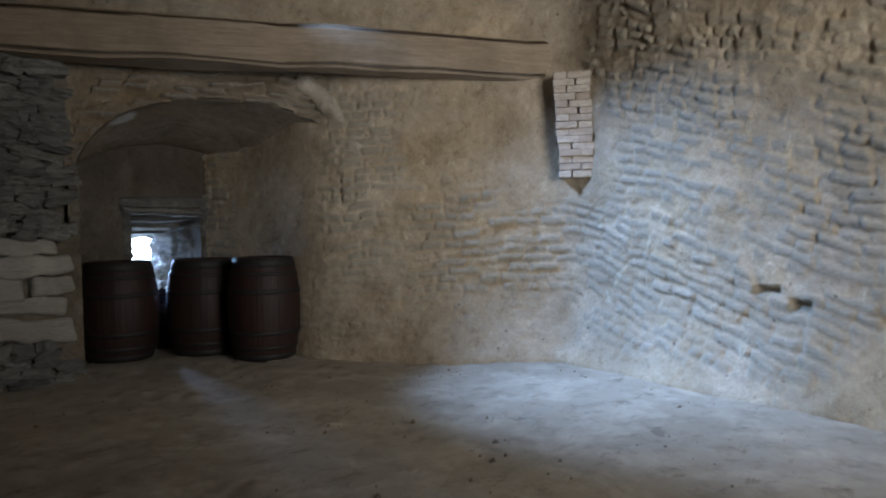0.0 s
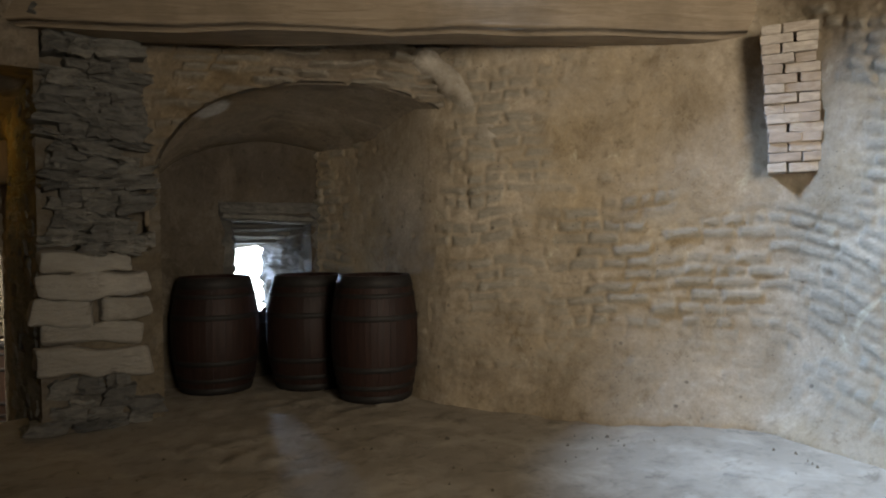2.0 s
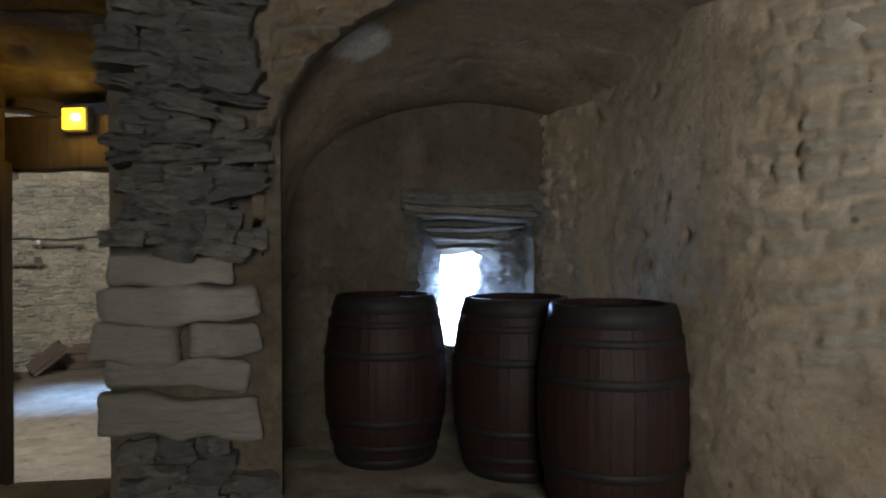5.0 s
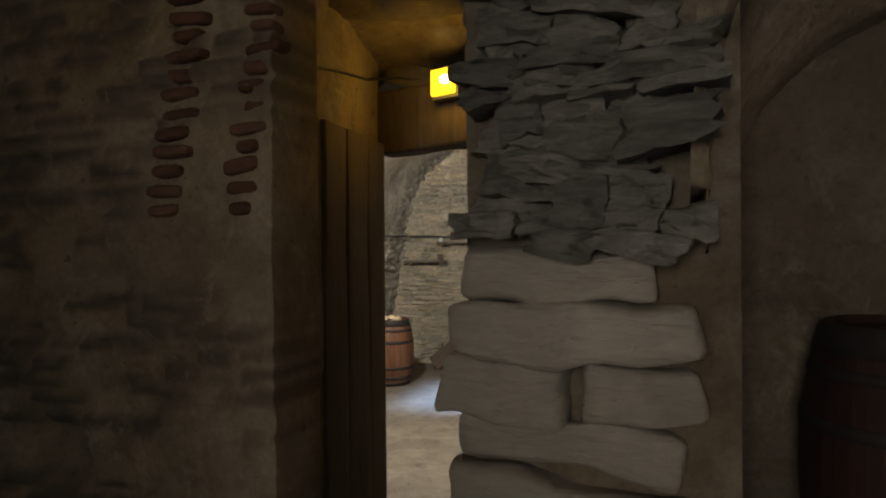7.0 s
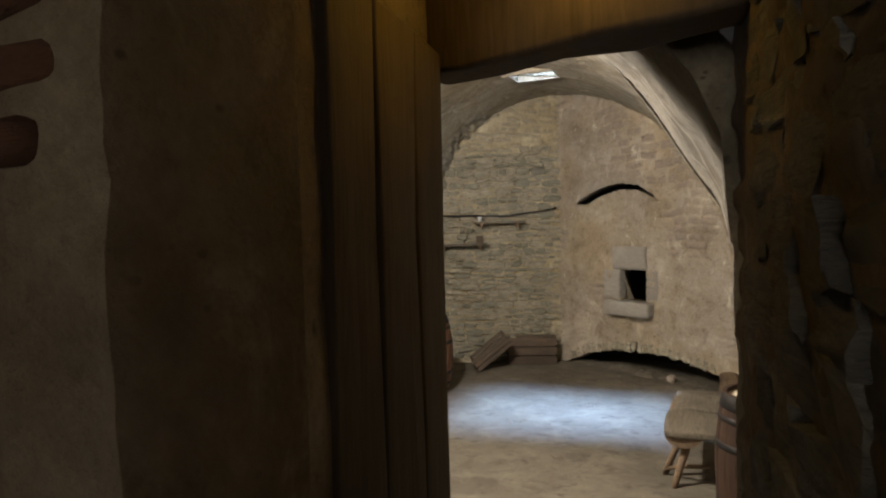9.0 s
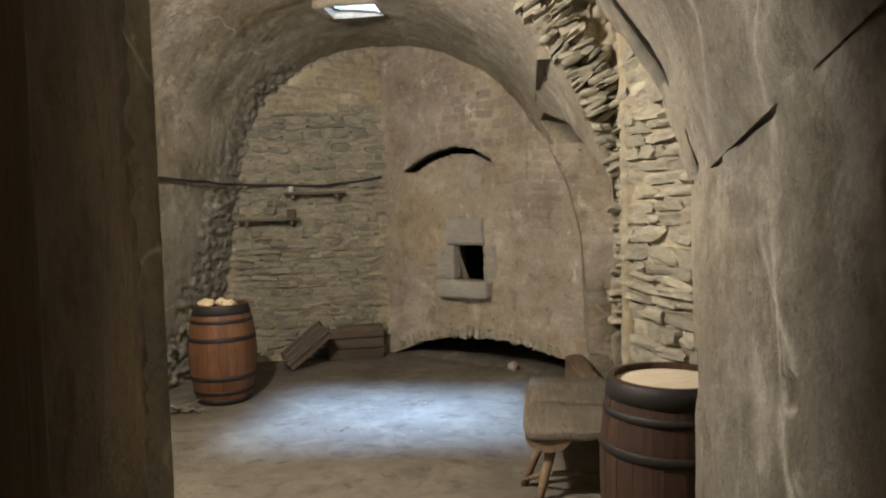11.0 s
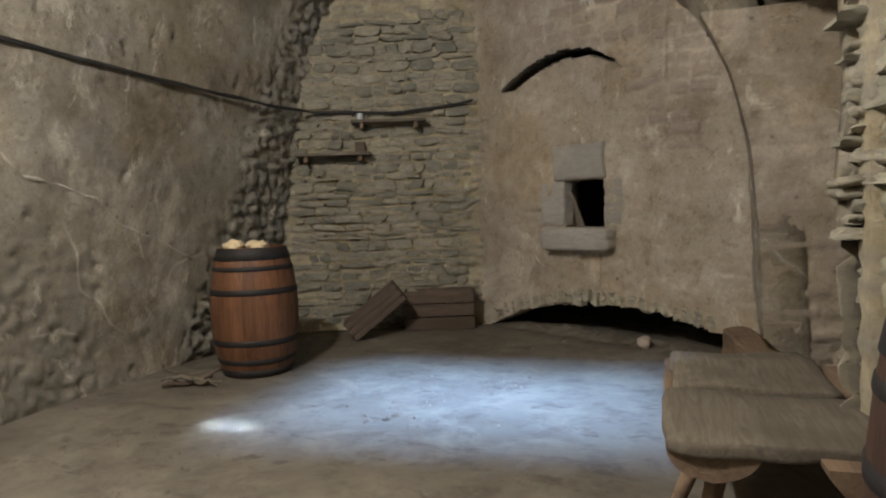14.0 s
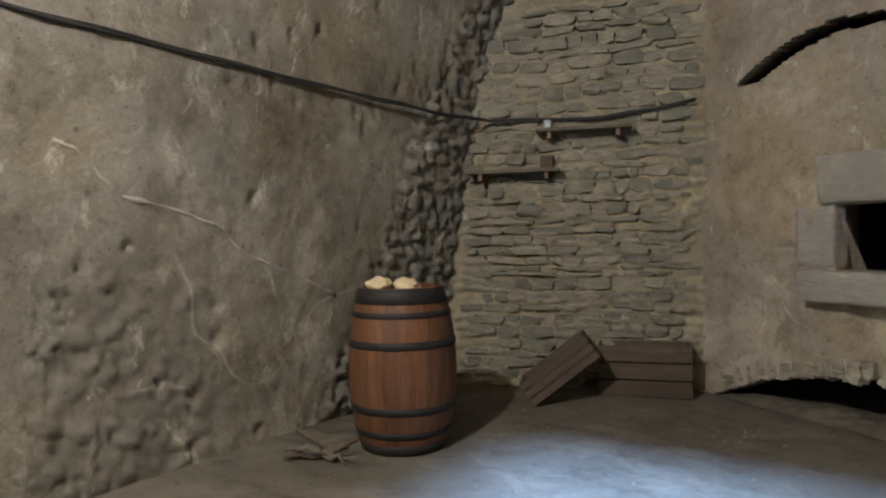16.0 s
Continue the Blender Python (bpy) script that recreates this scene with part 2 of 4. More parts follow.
def wood_material(name, a, b, rough=0.75, axis=2, rings=9.0):
    m = Nodes(name, rough)
    stretch = [14.0, 14.0, 14.0]
    stretch[axis] = 1.2
    grain = m.noise(2.2, 8, 0.65, m.scaled(*stretch), 1.2)
    base = m.ramp(grain, [(0.3, a), (0.7, b)])
    base = m.mix(m.ramp(m.noise(2.0, 4), [(0.45, (0, 0, 0)), (0.75, (0.6, 0.6, 0.6))]), base, tuple(x * 0.45 for x in a))
    base = m.mix(m.math("MULTIPLY", m.random(), 0.35), base, tuple(x * 0.6 for x in a))
    m.colour(base)
    m.bump(grain, 0.5, 0.008)
    return m.mat


STAVE = wood_material("oak_stave", (0.038, 0.021, 0.014), (0.078, 0.043, 0.027), 0.65)
# Stave colour lowered to put the alcove's dim light into the wood.
STAVE_DARK = wood_material("shade_dark_oak_stave", (0.018, 0.010, 0.008), (0.042, 0.020, 0.015), 0.55)
STAVE_BRIGHT = wood_material("varnished_oak_stave", (0.085, 0.038, 0.019), (0.19, 0.088, 0.042), 0.5)
HEAD_PALE = wood_material("pale_barrel_head", (0.45, 0.38, 0.28), (0.58, 0.50, 0.38), 0.8, 0)
BEAM_WOOD = wood_material("weathered_beam", (0.24, 0.185, 0.125), (0.40, 0.32, 0.235), 0.85, 0)
PLANK = wood_material("grey_plank", (0.095, 0.08, 0.058), (0.215, 0.182, 0.136), 0.85, 1)
CRATE_WOOD = wood_material("dark_crate_wood", (0.075, 0.055, 0.04), (0.15, 0.112, 0.082), 0.85, 0)
DARK_TIMBER = wood_material("dark_door_timber", (0.085, 0.065, 0.045), (0.15, 0.115, 0.08), 0.85, 2)
LOG_WOOD = wood_material("old_timber", (0.15, 0.10, 0.065), (0.27, 0.19, 0.12), 0.85, 1)


def plain(name, colour, rough=0.6, metallic=0.0, grain=30.0, wear=0.5):
    m = Nodes(name, rough, metallic)
    m.colour(m.mix(m.ramp(m.noise(grain, 6), [(0.4, (0, 0, 0)), (0.7, (wear, wear, wear))]), colour, tuple(c * 0.45 for c in colour)))
    m.bump(m.noise(grain * 2, 5), 0.25, 0.004)
    return m.mat


IRON = plain("hoop_iron", (0.032, 0.029, 0.027), 0.6, 0.4)
CABLE = plain("black_cable", (0.03, 0.028, 0.026), 0.5)
BREAD = plain("cream_crust", (0.62, 0.50, 0.31), 0.8, 0, 25)
# Near-black lining for the hollows behind the oven's front.
HOLLOW_BLACK = plain("hollow_black", (0.012, 0.011, 0.010), 0.95)
GLASS_CUP = plain("pale_cup", (0.6, 0.62, 0.62), 0.25)
TIN = plain("grey_tin", (0.22, 0.22, 0.22), 0.45, 0.5)


def glowing(name, colour, strength):
    m = Nodes(name, 0.5)
    m.colour(colour)
    m.bsdf.inputs["Emission Color"].default_value = (*colour, 1)
    m.bsdf.inputs["Emission Strength"].default_value = strength
    return m.mat


LAMP_GLOW = glowing("yellow_lens", (1.0, 0.62, 0.02), 1.6)
BULB_GLOW = glowing("lit_bulb", (1.0, 0.86, 0.35), 14.0)
SKY_GLOW = glowing("bright_daylight", (0.85, 0.95, 1.0), 9.0)

# ---- building helpers ----


def link(name, verts, faces, material, parent=None, label="", shade=True):
    me = bpy.data.meshes.new(name)
    me.from_pydata([tuple(v) for v in verts], [], faces)
    me.materials.append(material)
    if shade:
        me.polygons.foreach_set("use_smooth", [True] * len(me.polygons))
    ob = new(name, me)
    ob.parent = parent
    return tagged(ob, label)


def part(name, bm, material, parent, label="", shade=False):
    me = bpy.data.meshes.new(name)
    bmesh.ops.recalc_face_normals(bm, faces=bm.faces[:])
    bm.to_mesh(me)
    bm.free()
    me.materials.append(material)
    if shade:
        me.polygons.foreach_set("use_smooth", [True] * len(me.polygons))
    ob = new(name, me)
    ob.parent = parent
    return tagged(ob, label)


def base(name, m, label, category, group="", kind=""):
    ob = new(name)
    ob.empty_display_size = 0.1
    ob.matrix_world = m
    return tagged(ob, label, category, group, kind)


def box(sx, sy, sz, m=None, bevel=0.0, rough=0.0, seed=1, cuts=0):
    """A block with its foot at z = 0, bevelled and uneven."""
    bm = bmesh.new()
    bmesh.ops.create_cube(bm, size=1)
    for v in bm.verts:
        v.co = Vector((v.co.x * sx, v.co.y * sy, (v.co.z + 0.5) * sz))
    if cuts:
        bmesh.ops.subdivide_edges(bm, edges=bm.edges[:], cuts=cuts, use_grid_fill=True)
    if bevel:
        sharp = [e for e in bm.edges if len(e.link_faces) == 2 and e.calc_face_angle(0) > 0.5]
        bmesh.ops.bevel(bm, geom=sharp, offset=bevel, segments=2, affect="EDGES", profile=0.6)
    if rough:
        for v in bm.verts:
            v.co += noise.noise_vector(v.co * 5 + Vector((seed * 7.1, seed * 3.3, 0))) * rough
    if m:
        bm.transform(m)
    return bm


def lathe(profile, segments=28, m=None, wobble=0.0, arc=None, closed=True):
    """A turned body from (radius, z) pairs."""
    bm = bmesh.new()
    rings = []
    for r, z in profile:
        rings.append([bm.verts.new((r * math.cos(2 * math.pi * k / segments), r * math.sin(2 * math.pi * k / segments), z)) for k in range(segments)])
    for a, b in zip(rings, rings[1:]):
        for k in range(segments):
            bm.faces.new((a[k], a[(k + 1) % segments], b[(k + 1) % segments], b[k]))
    if closed:
        bm.faces.new(rings[0][::-1])
        bm.faces.new(rings[-1])
    if m:
        bm.transform(m)
    return bm


def pillow(sx, sy, sz, r, m, rough=0.01, seed=1, cuts=9):
    """A block with well-rounded, worn edges, its foot at z = 0."""
    bm = bmesh.new()
    bmesh.ops.create_cube(bm, size=1)
    bmesh.ops.subdivide_edges(bm, edges=bm.edges[:], cuts=cuts, use_grid_fill=True)
    for v in bm.verts:
        c = Vector((v.co.x * sx, v.co.y * sy, v.co.z * sz))
        q = Vector([max(-h + r, min(h - r, a)) for a, h in zip(c, (sx / 2, sy / 2, sz / 2))])
        d = c - q
        c = q + d.normalized() * r if d.length > 1e-6 else c
        c += noise.noise_vector(c * 6 + Vector((seed * 7.1, seed * 3.3, 0))) * rough + noise.noise_vector(c * 2.2 + Vector((seed * 2.7, 0, seed))) * rough * 2
        v.co = c + Vector((0, 0, sz / 2))
    bm.transform(m)
    return bm


def tube(points, radius, segments=8, jitter=0.0):
    """A round bar along a line of points."""
    bm = bmesh.new()
    pts = [Vector(p) for p in points]
    rings = []
    for i, p in enumerate(pts):
        d = (pts[min(i + 1, len(pts) - 1)] - pts[max(i - 1, 0)]).normalized()
        a = d.orthogonal().normalized() if abs(d.z) > 0.9 else d.cross(Vector((0, 0, 1))).normalized()
        b = d.cross(a)
        r = (radius[i] if isinstance(radius, (list, tuple)) else radius) * (1 + jitter * noise.noise(p * 9))
        rings.append([bm.verts.new(p + (a * math.cos(t) + b * math.sin(t)) * r) for t in (2 * math.pi * k / segments for k in range(segments))])
    for a, b in zip(rings, rings[1:]):
        for k in range(segments):
            bm.faces.new((a[k], a[(k + 1) % segments], b[(k + 1) % segments], b[k]))
    bm.faces.new(rings[0][::-1])
    bm.faces.new(rings[-1])
    return bm


def resample(line, count):
    """Evenly spaced points on a smooth curve through the line's points."""
    pts = np.array(line, float)
    d = np.concatenate(([0], np.cumsum(np.linalg.norm(np.diff(pts, axis=0), axis=1))))
    s = np.linspace(0, d[-1], count)
    return np.stack([np.interp(s, d, pts[:, k]) for k in range(pts.shape[1])], 1)


def courses(s, z, high, long, seed):
    """Rough coursed stones: distance to the nearest joint in metres, the stone's random numbers, and where in it."""
    r = z / high + 0.5 * value_noise(np.stack([s * 0.8, z * 0.9, z * 0], 1), seed) + 0.22 * value_noise(np.stack([s * 4.5, z * 2.0, z * 0], 1), seed + 1)
    i = np.floor(r).astype(np.int64)
    v = r - i
    o = np.zeros_like(i)
    span = long * (0.55 + 0.9 * hash3(i, o, o, seed + 2))
    c = s / span + 7 * hash3(i, o + 1, o, seed + 3) + 0.18 * value_noise(np.stack([s * 3.0, z * 5.0, z * 0], 1), seed + 4)
    j = np.floor(c).astype(np.int64)
    u = c - j
    d = np.minimum(np.minimum(u, 1 - u) * span, np.minimum(v, 1 - v) * high)
    return d, hash3(i, j, o, seed + 5), hash3(i, j, o, seed + 6), u, v


def relief(p, s, plaster=1.0, rubble=0.0, patch=0.5, scale=(3.6, 3.6, 11.0), depth=0.03, seed=0, where=None, extra=None, pits=1.0, shear=0.0):
    """How far the wall stands out at the points p, s along it; also where stones show, and their tint."""
    lumps = 0.05 * fbm(p * 0.7, 3, seed) + 0.016 * fbm(p * 3.1, 4, seed + 5) + 0.006 * fbm(p * 14, 3, seed + 11)
    show = np.clip(rubble + smooth(patch - 0.12, patch + 0.12, 0.5 + fbm(p * 0.9 + 40, 3, seed + 31)) * (1 - rubble), 0, 1)
    if where is not None:
        show = np.clip(show * 1.0 + where(p), 0, 1)
    if scale[2] > 1.8 * scale[0]:
        z = p[:, 2] - shear * np.minimum(p[:, 1] - 1.9, 0) + 0.075 * fbm(p * 2.1, 4, seed + 20)
        s = s + 0.09 * fbm(p * 3.1, 3, seed + 27)
        edge, rid, tip, u, v = courses(s, z, 0.85 / scale[2], 0.95 / scale[0], seed)
        joint = smooth(0.002, 0.024, edge + 0.016 * fbm(p * 13, 3, seed + 22))
        open_joint = smooth(-0.08, 0.16, fbm(p * 2.4 + 11, 3, seed + 23))
        face = rid * 1.5 - 0.45 + (v - 0.5) * (tip - 0.4) * 1.3 + (u - 0.5) * (rid - 0.5) * 0.7
        d = plaster * lumps + show * depth * (joint * face - (1 - joint) * (0.15 + 0.95 * open_joint)) + show * 0.006 * fbm(p * np.array((22, 22, 48)), 3, seed + 24)
        stone = show * joint * smooth(0.2, 0.5, rid)
    else:
        warp = np.stack([fbm(p * 2.3, 3, seed + 20 + k) for k in range(3)], 1) * np.array((0.10, 0.10, 0.07))
        f1, f2, rid = cells((p + warp) * np.array(scale), seed)
        joint = smooth(0.03, 0.24, f2 - f1)
        d = plaster * lumps + show * (joint * (depth * (0.5 + rid)) - depth * 0.5)
        stone = show * joint
    g1, g2, gid = cells(p * 6.5 + 3.0 * fbm(p * 3, 2, seed + 2)[:, None] * 0.2, seed + 50)
    d = d - pits * 0.016 * smooth(0.30, 0.12, g1) * (gid > 0.66) - pits * 0.006 * smooth(0.1, 0.35, fbm(p * 7.0 + 9, 3, seed + 60))
    if extra is not None:
        d = d + extra(p)
    return d, stone, rid


def skin(name, f, nu, nv, material, label, category, thick=0.3, flip=False, holes=None, parent=None, grain="a", **how):
    """A displaced wall surface f(a, b), a and b arrays from 0 to 1, thickened outwards."""
    a, b = np.meshgrid(np.linspace(0, 1, nu), np.linspace(0, 1, nv), indexing="ij")
    a, b = a.ravel(), b.ravel()
    p = f(a, b)
    e = 1e-3
    n = np.cross(f(a + e, b) - f(a - e, b), f(a, b + e) - f(a, b - e))
    n /= np.maximum(np.linalg.norm(n, axis=1), 1e-9)[:, None]
    if flip:
        n = -n
    if grain == "a":
        grid = p.reshape(nu, nv, 3)
        run = np.concatenate(([0], np.cumsum(np.linalg.norm(np.diff(grid[:, nv // 2, :2], axis=0), axis=1))))
        along = np.repeat(run, nv)
    else:
        along = p[:, 1].copy()
    d, stone, tint = relief(p, along, **how)
    q = p + n * d[:, None]
    idx = np.arange(nu * nv).reshape(nu, nv)
    quads = np.stack([idx[:-1, :-1], idx[1:, :-1], idx[1:, 1:], idx[:-1, 1:]], -1).reshape(-1, 4)
    if holes is not None:
        quads = quads[~holes(p[quads].mean(1))]
    if flip:
        quads = quads[:, ::-1]
    if thick:
        count = nu * nv
        edges = np.concatenate([quads[:, [k, (k + 1) % 4]] for k in range(4)])
        code = np.minimum(edges[:, 0], edges[:, 1]) * count + np.maximum(edges[:, 0], edges[:, 1])
        _, first, times = np.unique(code, return_index=True, return_counts=True)
        rim = edges[first[times == 1]]
        sides = np.stack([rim[:, 1], rim[:, 0], rim[:, 0] + count, rim[:, 1] + count], 1)
        quads = np.concatenate([quads, quads[:, ::-1] + count, sides])
        q = np.concatenate([q, p - n * thick])
        stone, tint = np.tile(stone, 2), np.tile(tint, 2)
    me = bpy.data.meshes.new(name)
    me.from_pydata(q.tolist(), [], quads.tolist())
    me.materials.append(material)
    me.polygons.foreach_set("use_smooth", [True] * len(me.polygons))
    for key, values in (("stone", stone), ("tint", tint)):
        me.attributes.new(key, "FLOAT", "POINT").data.foreach_set("value", values.astype(np.float32))
    if thick:
        me.attributes.new("sharp_edge", "BOOLEAN", "EDGE")
        rims = set(map(tuple, np.sort(rim, 1).tolist()))
        ev = np.empty(len(me.edges) * 2, np.int32)
        me.edges.foreach_get("vertices", ev)
        me.attributes["sharp_edge"].data.foreach_set("value", [tuple(sorted(e)) in rims for e in ev.reshape(-1, 2).tolist()])
    ob = new(name, me)
    ob.parent = parent
    return tagged(ob, label, category, kind="" if parent else "structure")


def flat(p0, p1, z0, z1, lean=0.0):
    """A wall's face from p0 to p1 on plan, z0 to z1; it faces the left of the way from p0 to p1."""
    p0, p1 = np.array(p0, float), np.array(p1, float)

    def f(a, b):
        xy = p0 + (p1 - p0) * a[:, None]
        return np.concatenate([xy, (z0 + (z1 - z0) * b)[:, None]], 1)
    return f


STONE_MESHES = []
for variant in range(14):
    rng = random.Random(50 + variant)
    bm = bmesh.new()
    bmesh.ops.create_cube(bm, size=1)
    bmesh.ops.subdivide_edges(bm, edges=bm.edges[:], cuts=2, use_grid_fill=True)
    lean, taper = rng.uniform(-0.22, 0.22), rng.uniform(-0.35, 0.35)
    for v in bm.verts:
        c = v.co.copy()
        k = max(abs(c.x), abs(c.z)) * 2
        c.y *= 1 - 0.22 * max(0, k - 0.5)
        r = (abs(c.x * 2) ** 7 + abs(c.z * 2) ** 7) ** (1 / 7)
        if r > 0.96:
            c.x, c.z = c.x / max(r, 1.0), c.z / max(r, 1.0)
        c.z *= 1 + taper * c.x
        c.x += lean * c.z
        w = noise.noise_vector(c * 2.9 + Vector((variant * 9.7, 0, variant)))
        c += Vector((w.x * 0.12, w.y * 0.22, w.z * 0.13))
        v.co = c
    me = bpy.data.meshes.new("stone")
    bm.to_mesh(me)
    bm.free()
    me.polygons.foreach_set("use_smooth", [True] * len(me.polygons))
    me.set_sharp_from_angle(angle=radians(38))
    STONE_MESHES.append(me)


SHARD_MESHES = []
for variant in range(12):
    rng = random.Random(90 + variant)
    bm = bmesh.new()
    bmesh.ops.create_cube(bm, size=1)
    bmesh.ops.subdivide_edges(bm, edges=bm.edges[:], cuts=4, use_grid_fill=True)
    lean, taper = rng.uniform(-0.3, 0.3), rng.uniform(-0.5, 0.5)
    for v in bm.verts:
        c = v.co.copy()
        c.y *= 1 - 0.3 * max(0, abs(c.x) * 2 - 0.4)
        c.y += 0.13 * noise.noise(Vector((c.x * 1.2, variant * 3.1, c.z * 5)))
        c.z *= 1 + taper * c.x
        c.x += lean * c.z + 0.10 * noise.noise(Vector((variant * 2.3, c.z * 6, 0)))
        w = noise.noise_vector(c * 3.3 + Vector((variant * 9.7, 4, variant)))
        v.co = c + Vector((w.x * 0.10, w.y * 0.16, w.z * 0.17))
    me = bpy.data.meshes.new("stone")
    bm.to_mesh(me)
    bm.free()
    me.polygons.foreach_set("use_smooth", [True] * len(me.polygons))
    me.set_sharp_from_angle(angle=radians(24))
    SHARD_MESHES.append(me)


def stone_mesh(variant, material, shard=False, cache={}):
    key = (variant, material.name, shard)
    if key not in cache:
        kinds = SHARD_MESHES if shard else STONE_MESHES
        me = kinds[variant % len(kinds)].copy()
        me.materials.clear()
        me.materials.append(material)
        cache[key] = me
    return cache[key]


def rubble(parent, p0, p1, z0, z1, material, course=(0.06, 0.13), length=(0.14, 0.42), depth=0.12, proud=0.035, seed=1, most=300, inside=None, name="stone", gap=0.008, edge=0.3, tilt=2.5, fat=1.0, shard=False):
    """Coursed rubble on the face p0 to p1, each stone an object of its own."""
    rng = random.Random(seed)
    p0, p1 = Vector((*p0, 0)), Vector((*p1, 0))
    way = p1 - p0
    width = way.length
    way.normalize()
    out = Vector((-way.y, way.x, 0))
    turn = math.degrees(math.atan2(way.y, way.x))
    z, made = z0, 0
    while z < z1 and made < most:
        h = rng.uniform(*course)
        s = rng.uniform(-0.2, 0.0)
        while s < width and made < most:
            w = rng.uniform(*length) * (1.25 if h < 0.08 else 1.0)
            hh = h * rng.uniform(0.8, 1.12) * fat
            c, zc = s + w / 2, z + h / 2 + 0.03 * noise.noise(Vector((s * 1.3, z * 2, seed)))
            s += w
            if c < w * edge or c > width - w * edge or (inside and not inside(c, zc)):
                continue
            ob = new(name, stone_mesh(rng.randrange(len(STONE_MESHES)), material, shard))
            stand = proud * rng.uniform(0.2, 1.2)
            m = Matrix.Translation(p0 + way * c + out * (stand - depth / 2) + Vector((0, 0, zc)))
            ob.matrix_world = m @ pose(0, 0, 0, rng.uniform(-6, 6), rng.uniform(-tilt, tilt), turn + rng.uniform(-5, 5)) @ Matrix.Diagonal((w - gap, depth, hh - gap, 1))
            ob.parent = parent
            made += 1
        z += h
    return made

# ---- large structure: the first room ----
LOW = -0.835


def wall(name, p0, p1, z0, z1, material, label, step=0.03, **how):
    n = max(2, int(math.dist(p0, p1) / step))
    return skin(name, flat(p0, p1, z0, z1), n + 1, max(2, int((z1 - z0) / step)) + 1, material, label, "wall", flip=True, **how)


def ground(x0, x1, y0, y1, z, name, material, label, step=0.05, thick=0.25, seed=3, holes=None):
    def f(a, b):
        return np.stack([x0 + (x1 - x0) * a, y0 + (y1 - y0) * b, np.full(len(a), z)], 1)
    return skin(name, f, int((x1 - x0) / step) + 1, int((y1 - y0) / step) + 1, material, label, "floor", thick=thick, holes=holes, plaster=0.65, rubble=0.0, patch=0.72, scale=(4, 4, 4), depth=0.02, seed=seed)


ground(-3.4, 5.9, -4.4, 6.2, -0.01, "floor", EARTH, "uneven trodden earth floor of the upper cellar room", holes=lambda c: (c[:, 0] < 1.9) & (c[:, 1] > 5.3))
ground(-3.3, 2.4, 7.0, 14.9, LOW, "floor", EARTH_LOW, "dusty earth floor of the vaulted lower cellar, darkened in colour for shade", seed=8)

# The hole is cut for the added fill lamp; no opening is known here.
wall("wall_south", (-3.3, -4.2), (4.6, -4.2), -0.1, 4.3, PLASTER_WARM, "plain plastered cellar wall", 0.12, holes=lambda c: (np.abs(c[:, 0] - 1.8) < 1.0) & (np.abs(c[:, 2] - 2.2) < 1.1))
OUTER = resample([(4.35, -4.2), (4.72, -1.6), (4.95, -0.6), (5.2, 0.7), (5.42, 1.55), (5.52, 1.85), (5.50, 2.04), (5.36, 2.24), (5.0, 2.63), (4.5, 3.13), (4.12, 3.50), (3.97, 3.72), (3.92, 3.98), (3.94, 4.4), (3.95, 4.9), (3.88, 5.3), (3.80, 5.6), (3.78, 5.8)], 320)
for _ in range(30):
    OUTER[1:-1] = (OUTER[:-2] + OUTER[1:-1] * 2 + OUTER[2:]) / 4


WAY = np.gradient(OUTER, axis=0)
INWARD = np.stack([-WAY[:, 1], WAY[:, 0]], 1) / np.linalg.norm(WAY, axis=1)[:, None]


def outer_face(a, b):
    """The wall's face, its foot swept out over the floor."""
    d = np.linspace(0, 1, len(OUTER))
    z = -0.1 + 4.4 * b
    x, y = np.interp(a, d, OUTER[:, 0]), np.interp(a, d, OUTER[:, 1])
    foot = 0.30 * np.clip((0.75 - z) / 0.75, 0, 1) ** 2 * smooth(4.0, 4.9, x) * smooth(-2.5, -0.5, y)
    return np.stack([x + foot * np.interp(a, d, INWARD[:, 0]), y + foot * np.interp(a, d, INWARD[:, 1]), z], 1)


def bare_stones(p):
    """Where the plaster of the outer wall has worn off its stones."""
    low = smooth(1.75, 1.1, p[:, 2] + 0.6 * fbm(p * 1.3, 3, 4)) * smooth(0.05, 0.3, p[:, 2])
    return 0.34 * low * smooth(3.6, 4.2, p[:, 0]) * smooth(0.6, 2.2, p[:, 1]) - 0.6 * smooth(0.25, 0.0, p[:, 2])


def east_pockets(p):
    """Two small beam pockets left in the wall."""
    d = np.zeros(len(p))
    for y, z, w, h in ((0.045, 0.743, 0.085, 0.03), (-0.2, 0.65, 0.07, 0.04)):
        d -= 0.08 * smooth(1.25, 0.75, np.maximum(np.abs(p[:, 1] - y) / w, np.abs(p[:, 2] - z) / h))
    return d


skin("wall_northeast", outer_face, 700, 250, PLASTER_WARM, "ochre plastered rubble wall, stones showing through in broken patches", "wall", flip=True, thick=0.25, plaster=1.25, rubble=0.02, patch=0.535, scale=(4.4, 4.4, 9.6), depth=0.021, seed=6, shear=0.30, extra=east_pockets, where=bare_stones)


def west_dents(p):
    """Where the plaster of the west wall has come away."""
    d = np.zeros(len(p))
